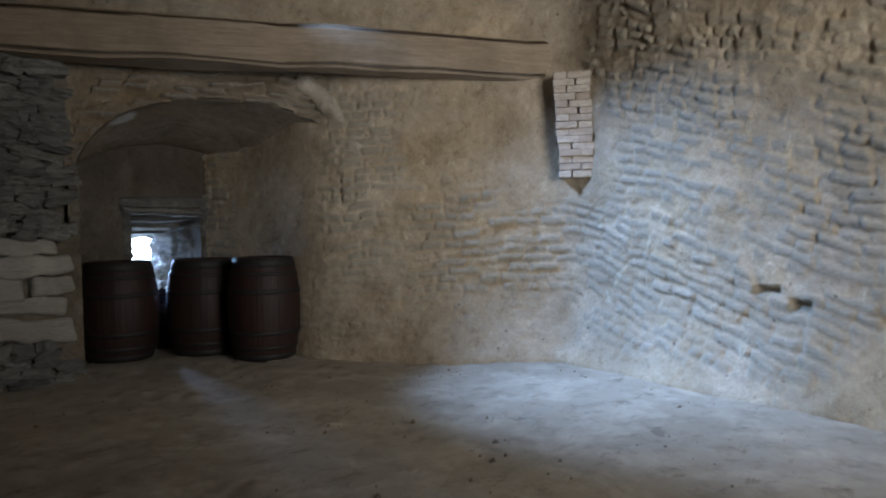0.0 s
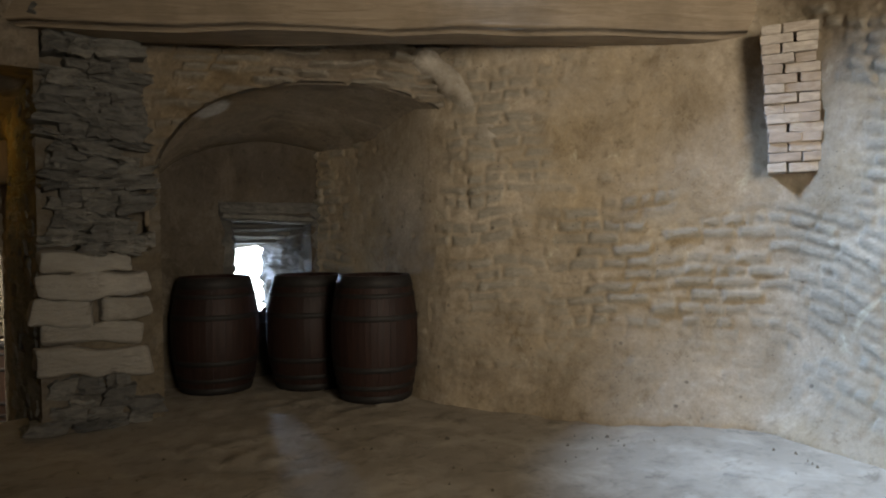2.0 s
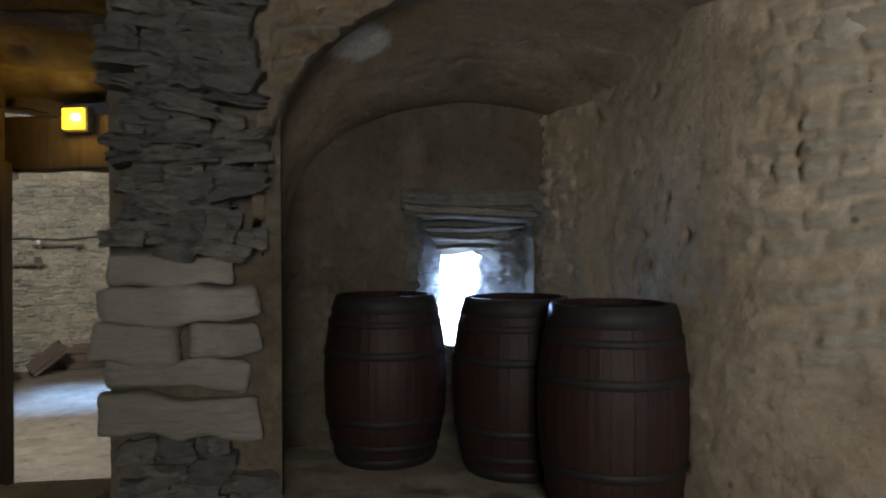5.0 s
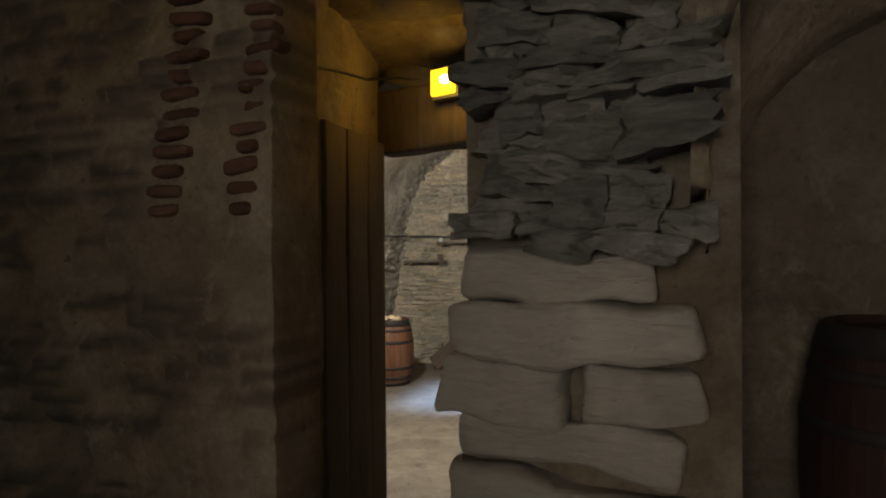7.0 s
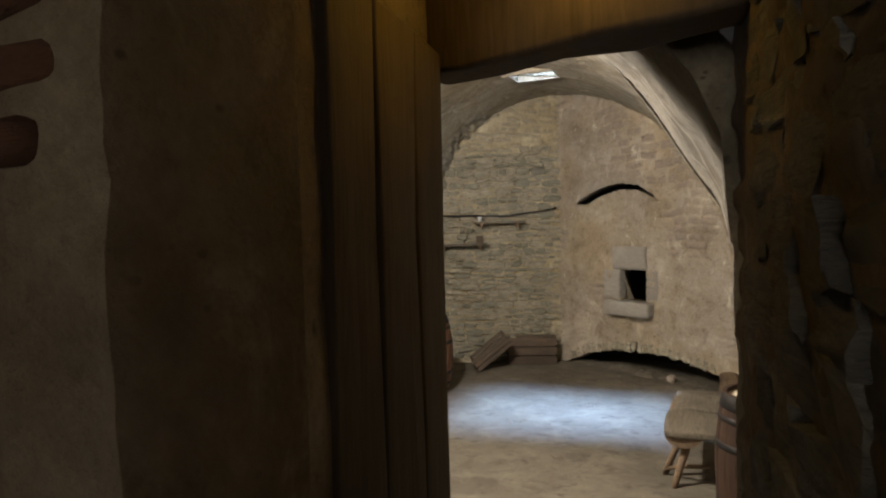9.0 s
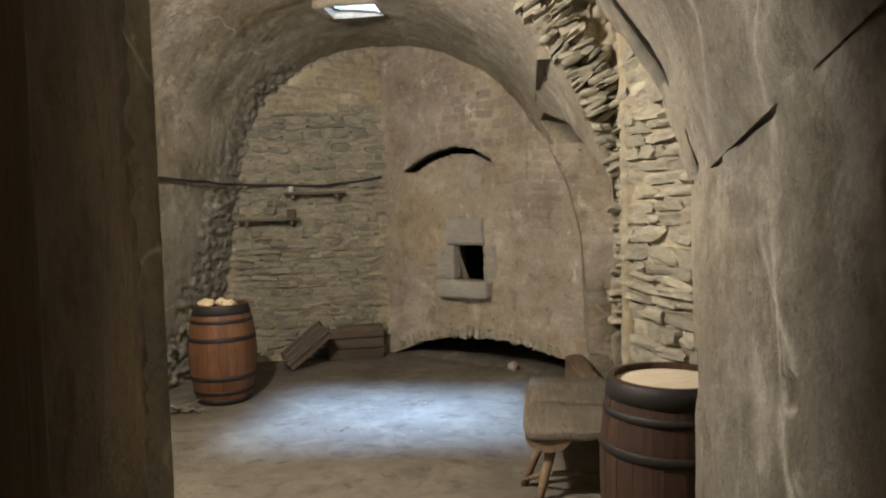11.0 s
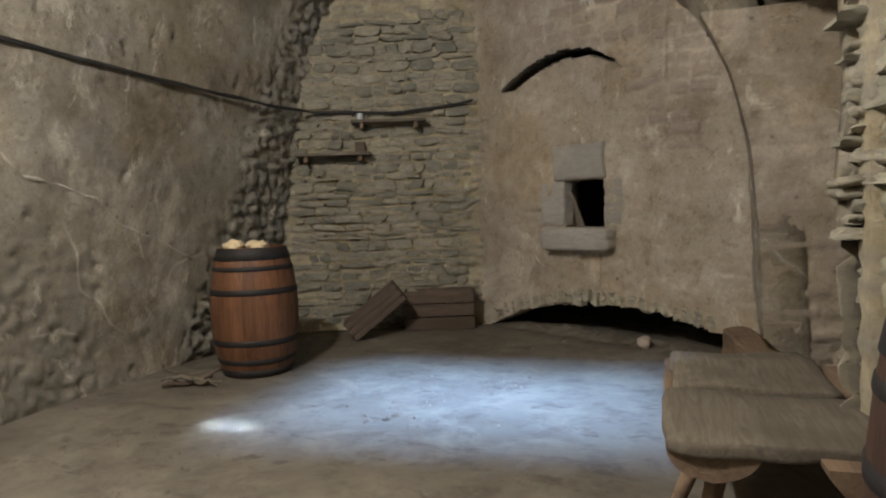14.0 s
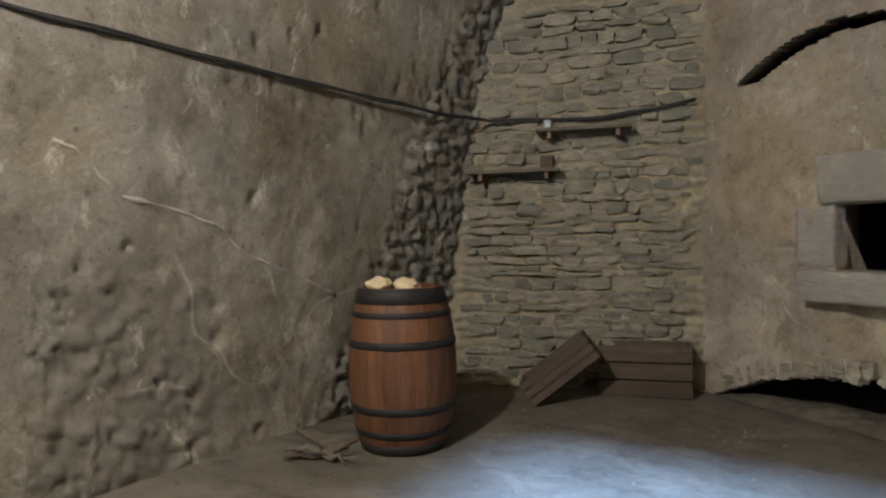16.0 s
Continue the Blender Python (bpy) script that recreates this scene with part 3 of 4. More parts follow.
    for x, z, r in ((-0.04, 1.42, 0.07), (0.0, 1.08, 0.09), (0.04, 0.92, 0.10), (0.10, 0.66, 0.13), (-0.35, 1.55, 0.05), (-0.25, 0.45, 0.16), (-0.5, 1.15, 0.10), (-0.62, 0.72, 0.12), (-0.75, 1.75, 0.09), (-0.2, 1.95, 0.05), (-0.42, 0.88, 0.05), (0.02, 0.25, 0.12), (-0.95, 1.3, 0.12)):
        e = np.hypot((p[:, 0] - x) * 0.9, p[:, 2] - z) + 0.05 * fbm(p * 9, 3, 77)
        d -= 0.045 * smooth(r, r * 0.75, e)
    return d


# Dents are given dark stone colour in place of shade in them.
wall("wall_west", (0.72, 4.62), (-3.3, 4.62), -0.1, 4.3, PLASTER_WEST, "dark plastered wall with pitted patches", 0.03, plaster=1.2, patch=0.62, depth=0.03, seed=12, extra=west_dents, where=lambda p: np.clip(-west_dents(p) * 22, 0, 1), pits=2.0)
# The hole is an invented opening that lets sky light in.
wall("wall_southwest", (-3.2, 4.7), (-3.2, -4.3), -0.1, 4.3, PLASTER_WARM, "plain plastered cellar wall", 0.12,
     holes=lambda c: (np.abs(c[:, 1] - 1.2) < 0.5) & (np.abs(c[:, 2] - 2.3) < 0.55))
skin("ceiling", lambda a, b: np.stack([-3.6 + 10 * a, -4.6 + 9.6 * b, np.full(len(a), 4.25)], 1), 40, 40, PLASTER_WARM, "plain high plaster ceiling", "ceiling", thick=0.2, flip=True)

# the arched alcove with the slit window
ALCOVE = resample([(4.45, -0.05), (4.42, 1.5), (4.25, 1.95), (3.95, 2.28), (3.55, 2.43), (3.0, 2.44), (2.62, 2.36), (2.38, 2.25), (2.2, 2.05), (2.10, 1.85), (2.06, 1.6), (2.05, 0.8), (2.04, -0.05)], 110)
ALCOVE_BACK = resample([(4.40, -0.05), (4.36, 1.3), (4.15, 1.8), (3.83, 2.12), (3.3, 2.19), (3.0, 2.13), (2.78, 2.07), (2.55, 1.98), (2.40, 1.88), (2.24, 1.70), (2.14, 1.4), (2.10, 0.8), (2.08, -0.05)], 110)
for line in (ALCOVE, ALCOVE_BACK):
    for _ in range(4):
        line[1:-1] = (line[:-2] + line[1:-1] * 2 + line[2:]) / 4


def alcove_front(x):
    return 3.82 + (3.85 - x) / 1.82 * 0.89


def alcove_skin(a, b):
    d = np.linspace(0, 1, len(ALCOVE))
    x0, z0 = np.interp(a, d, ALCOVE[:, 0]), np.interp(a, d, ALCOVE[:, 1])
    x1, z1 = np.interp(a, d, ALCOVE_BACK[:, 0]), np.interp(a, d, ALCOVE_BACK[:, 1])
    y0 = alcove_front(np.clip(x0, 2.03, 4.1)) + 0.06
    k = smooth(0.0, 1.0, b)
    return np.stack([x0 + (x1 - x0) * k, y0 + (5.66 - y0) * b, z0 + (z1 - z0) * k], 1)


def lit_limed_patch(p):
    """Whitewash on the spring of the alcove's vault, with the daylight on it painted in."""
    e = np.hypot((p[:, 0] - 2.42) / 0.26, (p[:, 1] - 4.83) / 0.27) + 0.35 * fbm(p * 5, 3, 14)
    return smooth(1.0, 0.75, e) * (p[:, 2] > 1.9)


skin("alcove_vault", alcove_skin, 190, 60, PLASTER_LIMED, "sooty, shade-darkened plaster vault of the barrel alcove with a lit whitewash patch", "vault", flip=False, thick=0.15, plaster=0.7, rubble=0.0, patch=1.4, scale=(1.2, 1.2, 5.0), depth=0.006, seed=21, where=lit_limed_patch, grain="b")
wall("wall_alcove", (4.1, 5.62), (1.9, 5.62), -0.1, 2.5, PLASTER_ALCOVE, "back wall of the barrel alcove, its plaster coloured dark for shade", 0.03,
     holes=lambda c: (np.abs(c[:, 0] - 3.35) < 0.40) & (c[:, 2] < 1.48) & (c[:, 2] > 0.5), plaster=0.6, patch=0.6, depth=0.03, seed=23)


def spandrel(a, b):
    line = resample(ALCOVE[(ALCOVE[:, 1] > 1.2) & (ALCOVE[:, 0] < 4.2)], 120)
    d = np.linspace(0, 1, 120)
    x, z = np.interp(a, d, line[:, 0]), np.interp(a, d, line[:, 1])
    top = 4.2 + (2.0 - 4.2) * a
    x = x + (top - x) * b
    z = z + (3.2 - z) * b
    return np.stack([x, alcove_front(x), z], 1)


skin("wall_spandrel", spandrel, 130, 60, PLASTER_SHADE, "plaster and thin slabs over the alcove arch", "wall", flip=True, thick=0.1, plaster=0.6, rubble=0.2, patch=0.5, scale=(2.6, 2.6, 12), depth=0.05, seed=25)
pier = wall("wall_pier", (2.14, 4.70), (1.37, 4.70), -0.1, 4.3, MORTAR_DARK, "rough stone pier with large dressed quoins between alcove and door", 0.03, thick=0.25, plaster=0.3, rubble=0.2, depth=0.02, seed=27)
wall("wall_above_beam", (6.1, 1.91), (1.2, 4.80), 2.95, 4.3, PLASTER_WARM, "rubble and plaster wall above the beam", 0.03, thick=0.4, holes=lambda c: (c[:, 0] > 2.45) & (c[:, 0] < 3.45) & (c[:, 2] > 3.72) & (c[:, 2] < 4.15), plaster=1.0, rubble=0.3, depth=0.05, seed=29)

# window recess: splayed sides, flat head, a narrow slit
SPLAY = [((2.95, 5.6), (3.30, 6.62)), ((3.75, 5.6), (3.63, 6.62))]
wall("window_recess", SPLAY[0][1], SPLAY[0][0], 0.3, 1.6, SLATE, "splayed stone side of the slit window", 0.04, thick=0.12, rubble=0.6, depth=0.04, seed=31)
wall("window_recess", SPLAY[1][0], SPLAY[1][1], 0.3, 1.6, SLATE, "splayed stone side of the slit window", 0.04, thick=0.12, rubble=0.8, depth=0.05, seed=32)
skin("window_head", lambda a, b: np.stack([2.85 + 1.0 * a, 5.58 + 1.1 * b, 1.49 - 0.30 * b], 1), 30, 36, SLATE, "stepped slate slabs over the slit window", "window", flip=True, thick=0.12, rubble=1.0, scale=(2, 5, 5), depth=0.06, seed=33)
for k, (y, z, tilt) in enumerate(((5.72, 1.415, 2), (5.95, 1.345, -1.5), (6.2, 1.275, 2.5), (6.46, 1.205, -1))):
    part("slab", box(1.0, 0.30, 0.075, pose(3.36, y, z, -5, tilt, 2 * tilt), 0.018, 0.02, k + 5, 5), SLATE, bpy.data.objects["window_head"], shade=True)
skin("window_sill", lambda a, b: np.stack([2.85 + 1.0 * a, 5.58 + 1.1 * b, 0.62 - 0.30 * b], 1), 24, 24, SLATE, "rough stone sill of the slit window", "window", thick=0.12, rubble=0.6, depth=0.04, seed=34)
link("backdrop", [(2.6, 7.3, -0.2), (4.4, 7.3, -0.2), (4.4, 7.3, 2.0), (2.6, 7.3, 2.0)], [(0, 1, 2, 3)], SKY_GLOW)
tagged(bpy.data.objects["backdrop"], "bright overcast daylight outside the slit window", "backdrop", kind="structure")

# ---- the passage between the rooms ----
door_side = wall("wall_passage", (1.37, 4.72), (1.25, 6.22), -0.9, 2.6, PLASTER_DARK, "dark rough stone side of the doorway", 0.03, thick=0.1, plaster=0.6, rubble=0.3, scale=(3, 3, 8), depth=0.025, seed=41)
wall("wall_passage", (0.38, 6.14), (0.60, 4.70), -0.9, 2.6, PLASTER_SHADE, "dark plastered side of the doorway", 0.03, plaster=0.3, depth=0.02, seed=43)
wall("wall_embrasure", (1.245, 6.2), (1.31, 7.60), -0.95, 1.42, PLASTER_GREY, "plastered side of the deep inner doorway", 0.03, thick=0.12, plaster=0.25, patch=1.6, depth=0.02, seed=45, pits=1.6)
# Unseen outer end set to keep the flood light off the passage wall.
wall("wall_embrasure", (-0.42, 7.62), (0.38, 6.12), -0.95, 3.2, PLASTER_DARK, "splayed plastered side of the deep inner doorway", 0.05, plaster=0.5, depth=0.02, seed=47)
ARCH = resample([(1.31, 1.0), (1.285, 1.09), (1.215, 1.305), (1.095, 1.48), (0.93, 1.755), (0.76, 1.985), (0.47, 2.235), (0.15, 2.32), (-0.15, 2.36), (-0.46, 2.36)], 60)


def embrasure_arch(a, b):
    d = np.linspace(0, 1, len(ARCH))
    x, z = np.interp(a, d, ARCH[:, 0]), np.interp(a, d, ARCH[:, 1])
    x0 = np.clip(x, 0.4, 1.24)
    z0 = np.interp(x0, (0.4, 0.9, 1.15, 1.22, 1.24), (2.15, 2.0, 1.66, 1.5, 1.2))
    return np.stack([x0 + (x - x0) * b, 6.2 + 1.42 * b, z0 + (z - z0) * b], 1)


skin("embrasure_vault", embrasure_arch, 90, 50, PLASTER_GREY, "pitted plaster soffit arching over the inner doorway", "vault", flip=False, thick=0.12, plaster=0.35, patch=1.6, depth=0.02, seed=49, grain="b", pits=1.6)
skin("ceiling_passage", lambda a, b: np.stack([-0.2 + 2.1 * a, 4.75 + 1.5 * b, 2.42 - 0.24 * b + 0 * a], 1), 40, 50, PLASTER_DARK, "dark plaster soffit of the doorway", "ceiling", flip=True, thick=0.3, plaster=0.9, seed=51)
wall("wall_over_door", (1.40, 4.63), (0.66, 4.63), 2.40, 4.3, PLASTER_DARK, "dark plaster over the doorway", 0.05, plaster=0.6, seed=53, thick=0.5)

# Block added to stop sky showing through beside the doorway.
core = part("wall_core", box(0.5, 1.5, 3.4, pose(1.72, 6.8, -0.6), 0.02, 0.02, 3, 3), MORTAR_DARK, None, "", True)
tagged(core, "dark rubble block added beside the doorway to close a sky gap", "wall", kind="structure")

# front wall of the lower room
wall("wall_front", (2.6, 7.6), (1.36, 7.6), -0.95, 3.6, PLASTER_GREY, "plastered end wall beside the inner doorway", 0.06, thick=0.1, seed=55)
wall("wall_front", (-0.43, 7.6), (-3.2, 7.6), -0.95, 3.6, PLASTER_GREY, "plastered end wall of the vaulted room", 0.06, thick=0.2, seed=56)


def over_arch(a, b):
    d = np.linspace(0, 1, len(ARCH))
    x, z = np.interp(a, d, ARCH[:, 0]), np.interp(a, d, ARCH[:, 1])
    return np.stack([x, np.full(len(a), 7.6), z + (3.6 - z) * b], 1)


skin("wall_front", over_arch, 90, 60, PLASTER_GREY, "plaster over the arched inner doorway", "wall", thick=0.12, plaster=0.3, seed=57)

# steps down through the doorway
for n, y in enumerate((5.3, 5.72, 6.14, 6.56, 6.98)):
    top = -0.167 * (n + 1)
    y1 = y + 0.44 if n < 4 else 7.3
    st = part("step", box(2.4, y1 - y + 0.02, 0.5, pose(0.55, (y + y1) / 2, top - 0.5), 0.02, 0.015, n, 3), EARTH, None, "worn stone step in the doorway", True)
    tagged(st, "worn stone step down through the doorway", "step", "steps in the doorway")

# ---- the vaulted room ----
VAULT = resample([(-2.98, LOW - 0.1), (-2.90, -0.1), (-2.76, 1.0), (-2.68, 1.55), (-2.57, 2.05), (-2.38, 2.38), (-2.05, 2.72), (-1.6, 2.98), (-1.1, 3.10), (-0.6, 3.03), (-0.1, 2.83), (0.35, 2.53), (0.7, 2.15), (1.0, 1.68), (1.22, 1.2), (1.34, 0.7), (1.39, 0.0), (1.42, LOW - 0.1)], 240)
for _ in range(6):
    VAULT[1:-1] = (VAULT[:-2] + VAULT[1:-1] * 2 + VAULT[2:]) / 4


NEAR = VAULT.copy()
NEAR[:, 0] += 0.16 * np.clip((NEAR[:, 0] + 0.3) / 0.9, 0, 1) * np.clip((NEAR[:, 1] - 0.4) / 0.8, 0, 1)
NEAR[:, 1] += 0.06 * np.clip((NEAR[:, 0] + 0.8) / 0.9, 0, 1) * (NEAR[:, 1] > 1.4)


def tapered(a, b):
    d = np.linspace(0, 1, len(VAULT))
    k = np.clip(b * 1.35, 0, 1)
    x = np.interp(a, d, NEAR[:, 0]) * (1 - k) + np.interp(a, d, VAULT[:, 0]) * k
    z = np.interp(a, d, NEAR[:, 1]) * (1 - k) + np.interp(a, d, VAULT[:, 1]) * k
    return np.stack([x, 10.12 + 4.58 * b + 0 * a, z], 1)


def corner_rubble(p):
    """Bare stones at the far end of the plastered side."""
    edge = 12.45 + 0.25 * fbm(p * 1.5, 2, 3) + 0.42 * (p[:, 2] - 0.4)
    low = smooth(-0.10, 0.22, 0.25 - p[:, 2] + 0.7 * fbm(p * 1.3, 3, 8)) * smooth(11.5, 10.9, p[:, 1] + 0.5 * fbm(p * 1.1, 2, 9))
    return np.maximum(smooth(-0.12, 0.12, p[:, 1] - edge), 0.45 * low) * (p[:, 0] < -1.9)


def sweep(profile, y0, y1):
    def f(a, b):
        d = np.linspace(0, 1, len(profile))
        return np.stack([np.interp(a, d, profile[:, 0]), y0 + (y1 - y0) * b + 0 * a, np.interp(a, d, profile[:, 1])], 1)
    return f


def vault_holes(c):
    shaft = (np.abs(c[:, 0] + 0.87) < 0.24) & (np.abs(c[:, 1] - 12.42) < 0.17) & (c[:, 2] > 2)
    arch_top = 1.84 - 0.30 * np.clip(12.0 - c[:, 1], 0, 3) ** 1.3
    niche = (c[:, 0] > 0.7) & (c[:, 1] > 10.0) & (c[:, 1] < 12.40) & (c[:, 2] < arch_top)
    return shaft | niche


skin("vault", tapered, 340, 200, PLASTER_GREY, "grey-brown plastered barrel vault, pitted and stained", "vault", flip=True, thick=0.28, holes=vault_holes, plaster=1.15, rubble=0.0, patch=0.95, scale=(6.5, 6.5, 11.0), depth=0.045, seed=61, grain="b", where=corner_rubble, pits=1.7)
BAY = np.concatenate([VAULT[:125], resample([(-0.5, 3.14), (0.3, 3.3), (1.2, 3.35), (2.6, 3.2)], 30)])
skin("vault_front_bay", sweep(BAY, 7.5, 10.2), 190, 70, PLASTER_GREY, "plastered side and crown of the vault's taller first bay", "vault", flip=True, thick=0.28, plaster=1.15, patch=0.95, scale=(6.5, 6.5, 11.0), depth=0.035, seed=61, grain="b")


def vault_end(a, b):
    d = np.linspace(0, 1, len(VAULT) - 118)
    line = NEAR[118:]
    x, z = np.interp(a, d, line[:, 0]), np.interp(a, d, line[:, 1])
    k = np.where(z > 1.2, 1.0, np.clip((z - 0.2), 0, 1))
    return np.stack([x + (0.7 * k) * b * np.clip(x + 1.0, 0, 1), np.full(len(a), 10.12) - 0.02 * b, z + 0.9 * b * np.clip(z - 0.6, 0, 1)], 1)


skin("vault_end", vault_end, 150, 30, MORTAR, "ragged broken end of the vault's masonry", "vault", flip=False, thick=0.1, rubble=0.9, scale=(7, 7, 7), depth=0.07, plaster=1.0, seed=65)
wall("wall_niche", (1.42, 10.05), (2.45, 10.15), -0.95, 2.3, MORTAR, "rubble side of the wall niche", 0.05, rubble=0.7, thick=0.1, seed=66)
wall("wall_niche", (2.3, 9.9), (2.3, 12.7), -0.95, 2.3, MORTAR, "rubble back of the wall niche", 0.05, rubble=0.7, thick=0.1, seed=67)


def niche_side(a, b):
    z = -0.95 + 2.55 * b
    x0 = np.interp(z, VAULT[::-1, 1][:100], VAULT[::-1, 0][:100]) + 0.01
    return np.stack([2.4 + (x0 - 2.4) * a, 12.42 - 0.02 * a, z], 1)


# Dark wall added to hide open sky above the niche's side.
wall("wall_niche", (2.5, 12.62), (1.10, 12.58), 1.5, 2.05, MORTAR_DARK, "dark wall added behind the niche's broken side to close a sky gap", 0.06, thick=0.1, seed=70)
skin("wall_niche", niche_side, 40, 90, PLASTER_OVEN, "brick and plaster side of the wall niche", "wall", flip=True, rubble=0.3, thick=0.12, plaster=0.6, seed=68)
# Dark mortar puts the gap's shade into the head's colour.
skin("ceiling_niche", lambda a, b: np.stack([0.92 + 2.0 * a, 10.25 + 2.6 * b, 1.95 + 0 * a], 1), 20, 20, MORTAR_DARK, "wall niche head, coloured dark for shade in its gap", "ceiling", flip=True, thick=0.1, seed=69)
stone_wall = wall("wall_right", (2.30, 7.55), (1.42, 10.12), -0.95, 3.5, MORTAR, "lit wall of long flat schist stones in lime mortar", 0.03, plaster=0.7, rubble=0.3, depth=0.03, seed=71)
back_wall = wall("wall_back", (-0.95, 14.27), (-2.95, 13.47), -0.95, 3.4, MORTAR, "wall of small coursed schist stones behind the shelves", 0.02, plaster=0.6, rubble=0.75, scale=(5.5, 5.5, 11), depth=0.036, seed=73)
OV0, OV1 = (1.6, 12.60), (-1.02, 14.26)


def oven_holes(c):
    x, z = c[:, 0], c[:, 2]
    mouth = (x > -0.06) & (x < 0.31) & (z > 0.15) & (z < 0.565)
    ragged = 0.025 * fbm(np.stack([x * 9, z * 0, z * 0], 1), 2, 5)
    top = np.interp(x, (-0.93, -0.5, 0.13, 0.7, 1.2), (-0.83, -0.63, -0.51, -0.53, -0.64)) + ragged
    fire = (x > -0.93) & (x < 1.22) & (z < top)
    hi = np.interp(x, (-0.72, -0.55, -0.3, -0.05, 0.2, 0.42, 0.5), (1.50, 1.60, 1.70, 1.74, 1.70, 1.55, 1.43))
    lo = np.interp(x, (-0.72, -0.55, -0.3, -0.05, 0.2, 0.42, 0.5), (1.47, 1.47, 1.585, 1.645, 1.63, 1.515, 1.43))
    return mouth | fire | ((x > -0.72) & (x < 0.5) & (z < hi) & (z > lo))


oven_wall = wall("wall_oven", OV0, OV1, -0.95, 3.4, PLASTER_OVEN, "plastered front of the old bread oven", 0.018, holes=oven_holes, thick=0.22, plaster=0.7, rubble=0.0, patch=0.58, scale=(4.2, 4.2, 8.0), depth=0.022, seed=75, extra=lambda p: -0.035 * smooth(0.05, 0.0, np.abs(p[:, 0] - 0.80 - 0.03 * (p[:, 2] - 1.5))) * smooth(1.1, 1.5, p[:, 2]) - 0.045 * smooth(0.14, 0.09, np.abs(p[:, 0] - 0.13 - 0.1 * (p[:, 2] + 0.3))) * smooth(0.0, -0.15, p[:, 2]) * smooth(-0.62, -0.5, p[:, 2]))

# ---- stones, bricks of the walls ----
rubble(stone_wall, (2.28, 7.6), (1.425, 10.08), -0.80, 3.2, SCHIST, (0.05, 0.115), (0.12, 0.44), 0.14, 0.036, 3, 330, gap=0.012, tilt=5)
rubble(back_wall, (-1.02, 14.24), (-2.8, 13.53), -0.80, 2.9, SCHIST_GREY, (0.05, 0.13), (0.09, 0.30), 0.1, 0.03, 5, 300, gap=0.018, tilt=7)
rubble(pier, (2.07, 4.64), (1.38, 4.64), 1.21, 3.4, SLATE, (0.032, 0.075), (0.10, 0.25), 0.26, 0.10, 7, 300, edge=0.36, fat=1.7, tilt=14, gap=0.0, shard=True)
rubble(pier, (2.06, 4.66), (1.35, 4.66), 0.0, 0.36, SLATE, (0.07, 0.12), (0.15, 0.34), 0.22, 0.06, 8, 40, edge=0.2, fat=1.35, tilt=5, shard=True)
rubble(door_side, (1.372, 4.74), (1.278, 5.92), -0.3, 2.3, SLATE, (0.07, 0.15), (0.16, 0.38), 0.07, 0.012, 15, 120, edge=0.3, fat=1.12, tilt=3)


def quoin(x0, x1, z0, z1, seed):
    """One dressed block of the pier, its face rounded by wear."""
    bm = pillow(x1 - x0 - 0.008, 0.30, z1 - z0 - 0.010, 0.03, pose((x0 + x1) / 2, 4.75 + random.Random(seed + 40).uniform(-0.02, 0.025), z0, 0, random.Random(seed).uniform(-1.5, 1.5), 0), 0.03, seed, 14)
    return part("quoin_stone", bm, QUOIN, pier, shade=True)


for k, (x0, x1, z0, z1) in enumerate([(1.37, 1.95, 1.06, 1.22), (1.36, 2.03, 0.90, 1.06), (1.36, 1.705, 0.735, 0.905), (1.668, 2.06, 0.75, 0.905), (1.38, 2.03, 0.57, 0.74), (1.35, 2.04, 0.36, 0.57)]):
    quoin(x0 - 0.03 if x0 < 1.5 else x0, x1, z0, z1, k + 2)

# rough upright stones over the hearth's mouth
rng = random.Random(77)
for x in np.linspace(-0.78, 1.14, 24):
    top = float(np.interp(x, (-0.93, -0.5, 0.13, 0.7, 1.2), (-0.83, -0.63, -0.51, -0.53, -0.64)))
    ob = new("stone", stone_mesh(rng.randrange(12), SCHIST, True))
    ob.matrix_world = pose(x, 12.60 + (1.6 - x) * 0.6336 + 0.055, top + rng.uniform(0.035, 0.075), 0, rng.uniform(-12, 12) + (x - 0.13) * 14, -32) @ Matrix.Diagonal((rng.uniform(0.05, 0.09), 0.12, rng.uniform(0.07, 0.12), 1))
    ob.parent = oven_wall

# ---- things ----


def barrel(m, wood, head_wood, label, height=0.96, r_end=0.285, r_mid=0.362, head_sunk=0.03, bright=None):
    ob = base("barrel", m, label, "barrel")
    n = 22

    def radius(z):
        return r_mid - (r_mid - r_end) * (abs(z / height * 2 - 1)) ** 2.1
    zs = [height * i / 14 for i in range(15)]
    rng = random.Random(int(m.translation.x * 1000))
    for k in range(n):
        a0, a1 = 2 * math.pi * k / n + 0.002, 2 * math.pi * (k + 1) / n - 0.002
        bm = bmesh.new()
        rows = []
        lift = rng.uniform(-0.002, 0.002)
        for z in zs:
            r = radius(z) + lift
            am = (a0 + a1) / 2
            rows.append([bm.verts.new((rr * math.cos(a), rr * math.sin(a), z)) for rr, a in ((r - 0.024, a0), (r, a0), (r + 0.001, am), (r, a1), (r - 0.024, a1))])
        for p, q in zip(rows, rows[1:]):
            for i in range(5):
                bm.faces.new((p[i], p[(i + 1) % 5], q[(i + 1) % 5], q[i]))
        bm.faces.new(rows[0][::-1])
        bm.faces.new(rows[-1])
        part("stave", bm, wood, ob)
    for z in (height - head_sunk - 0.022, 0.04):
        part("head", lathe([(radius(z) - 0.02, z), (radius(z) - 0.018, z + 0.02)], 28), head_wood, ob)
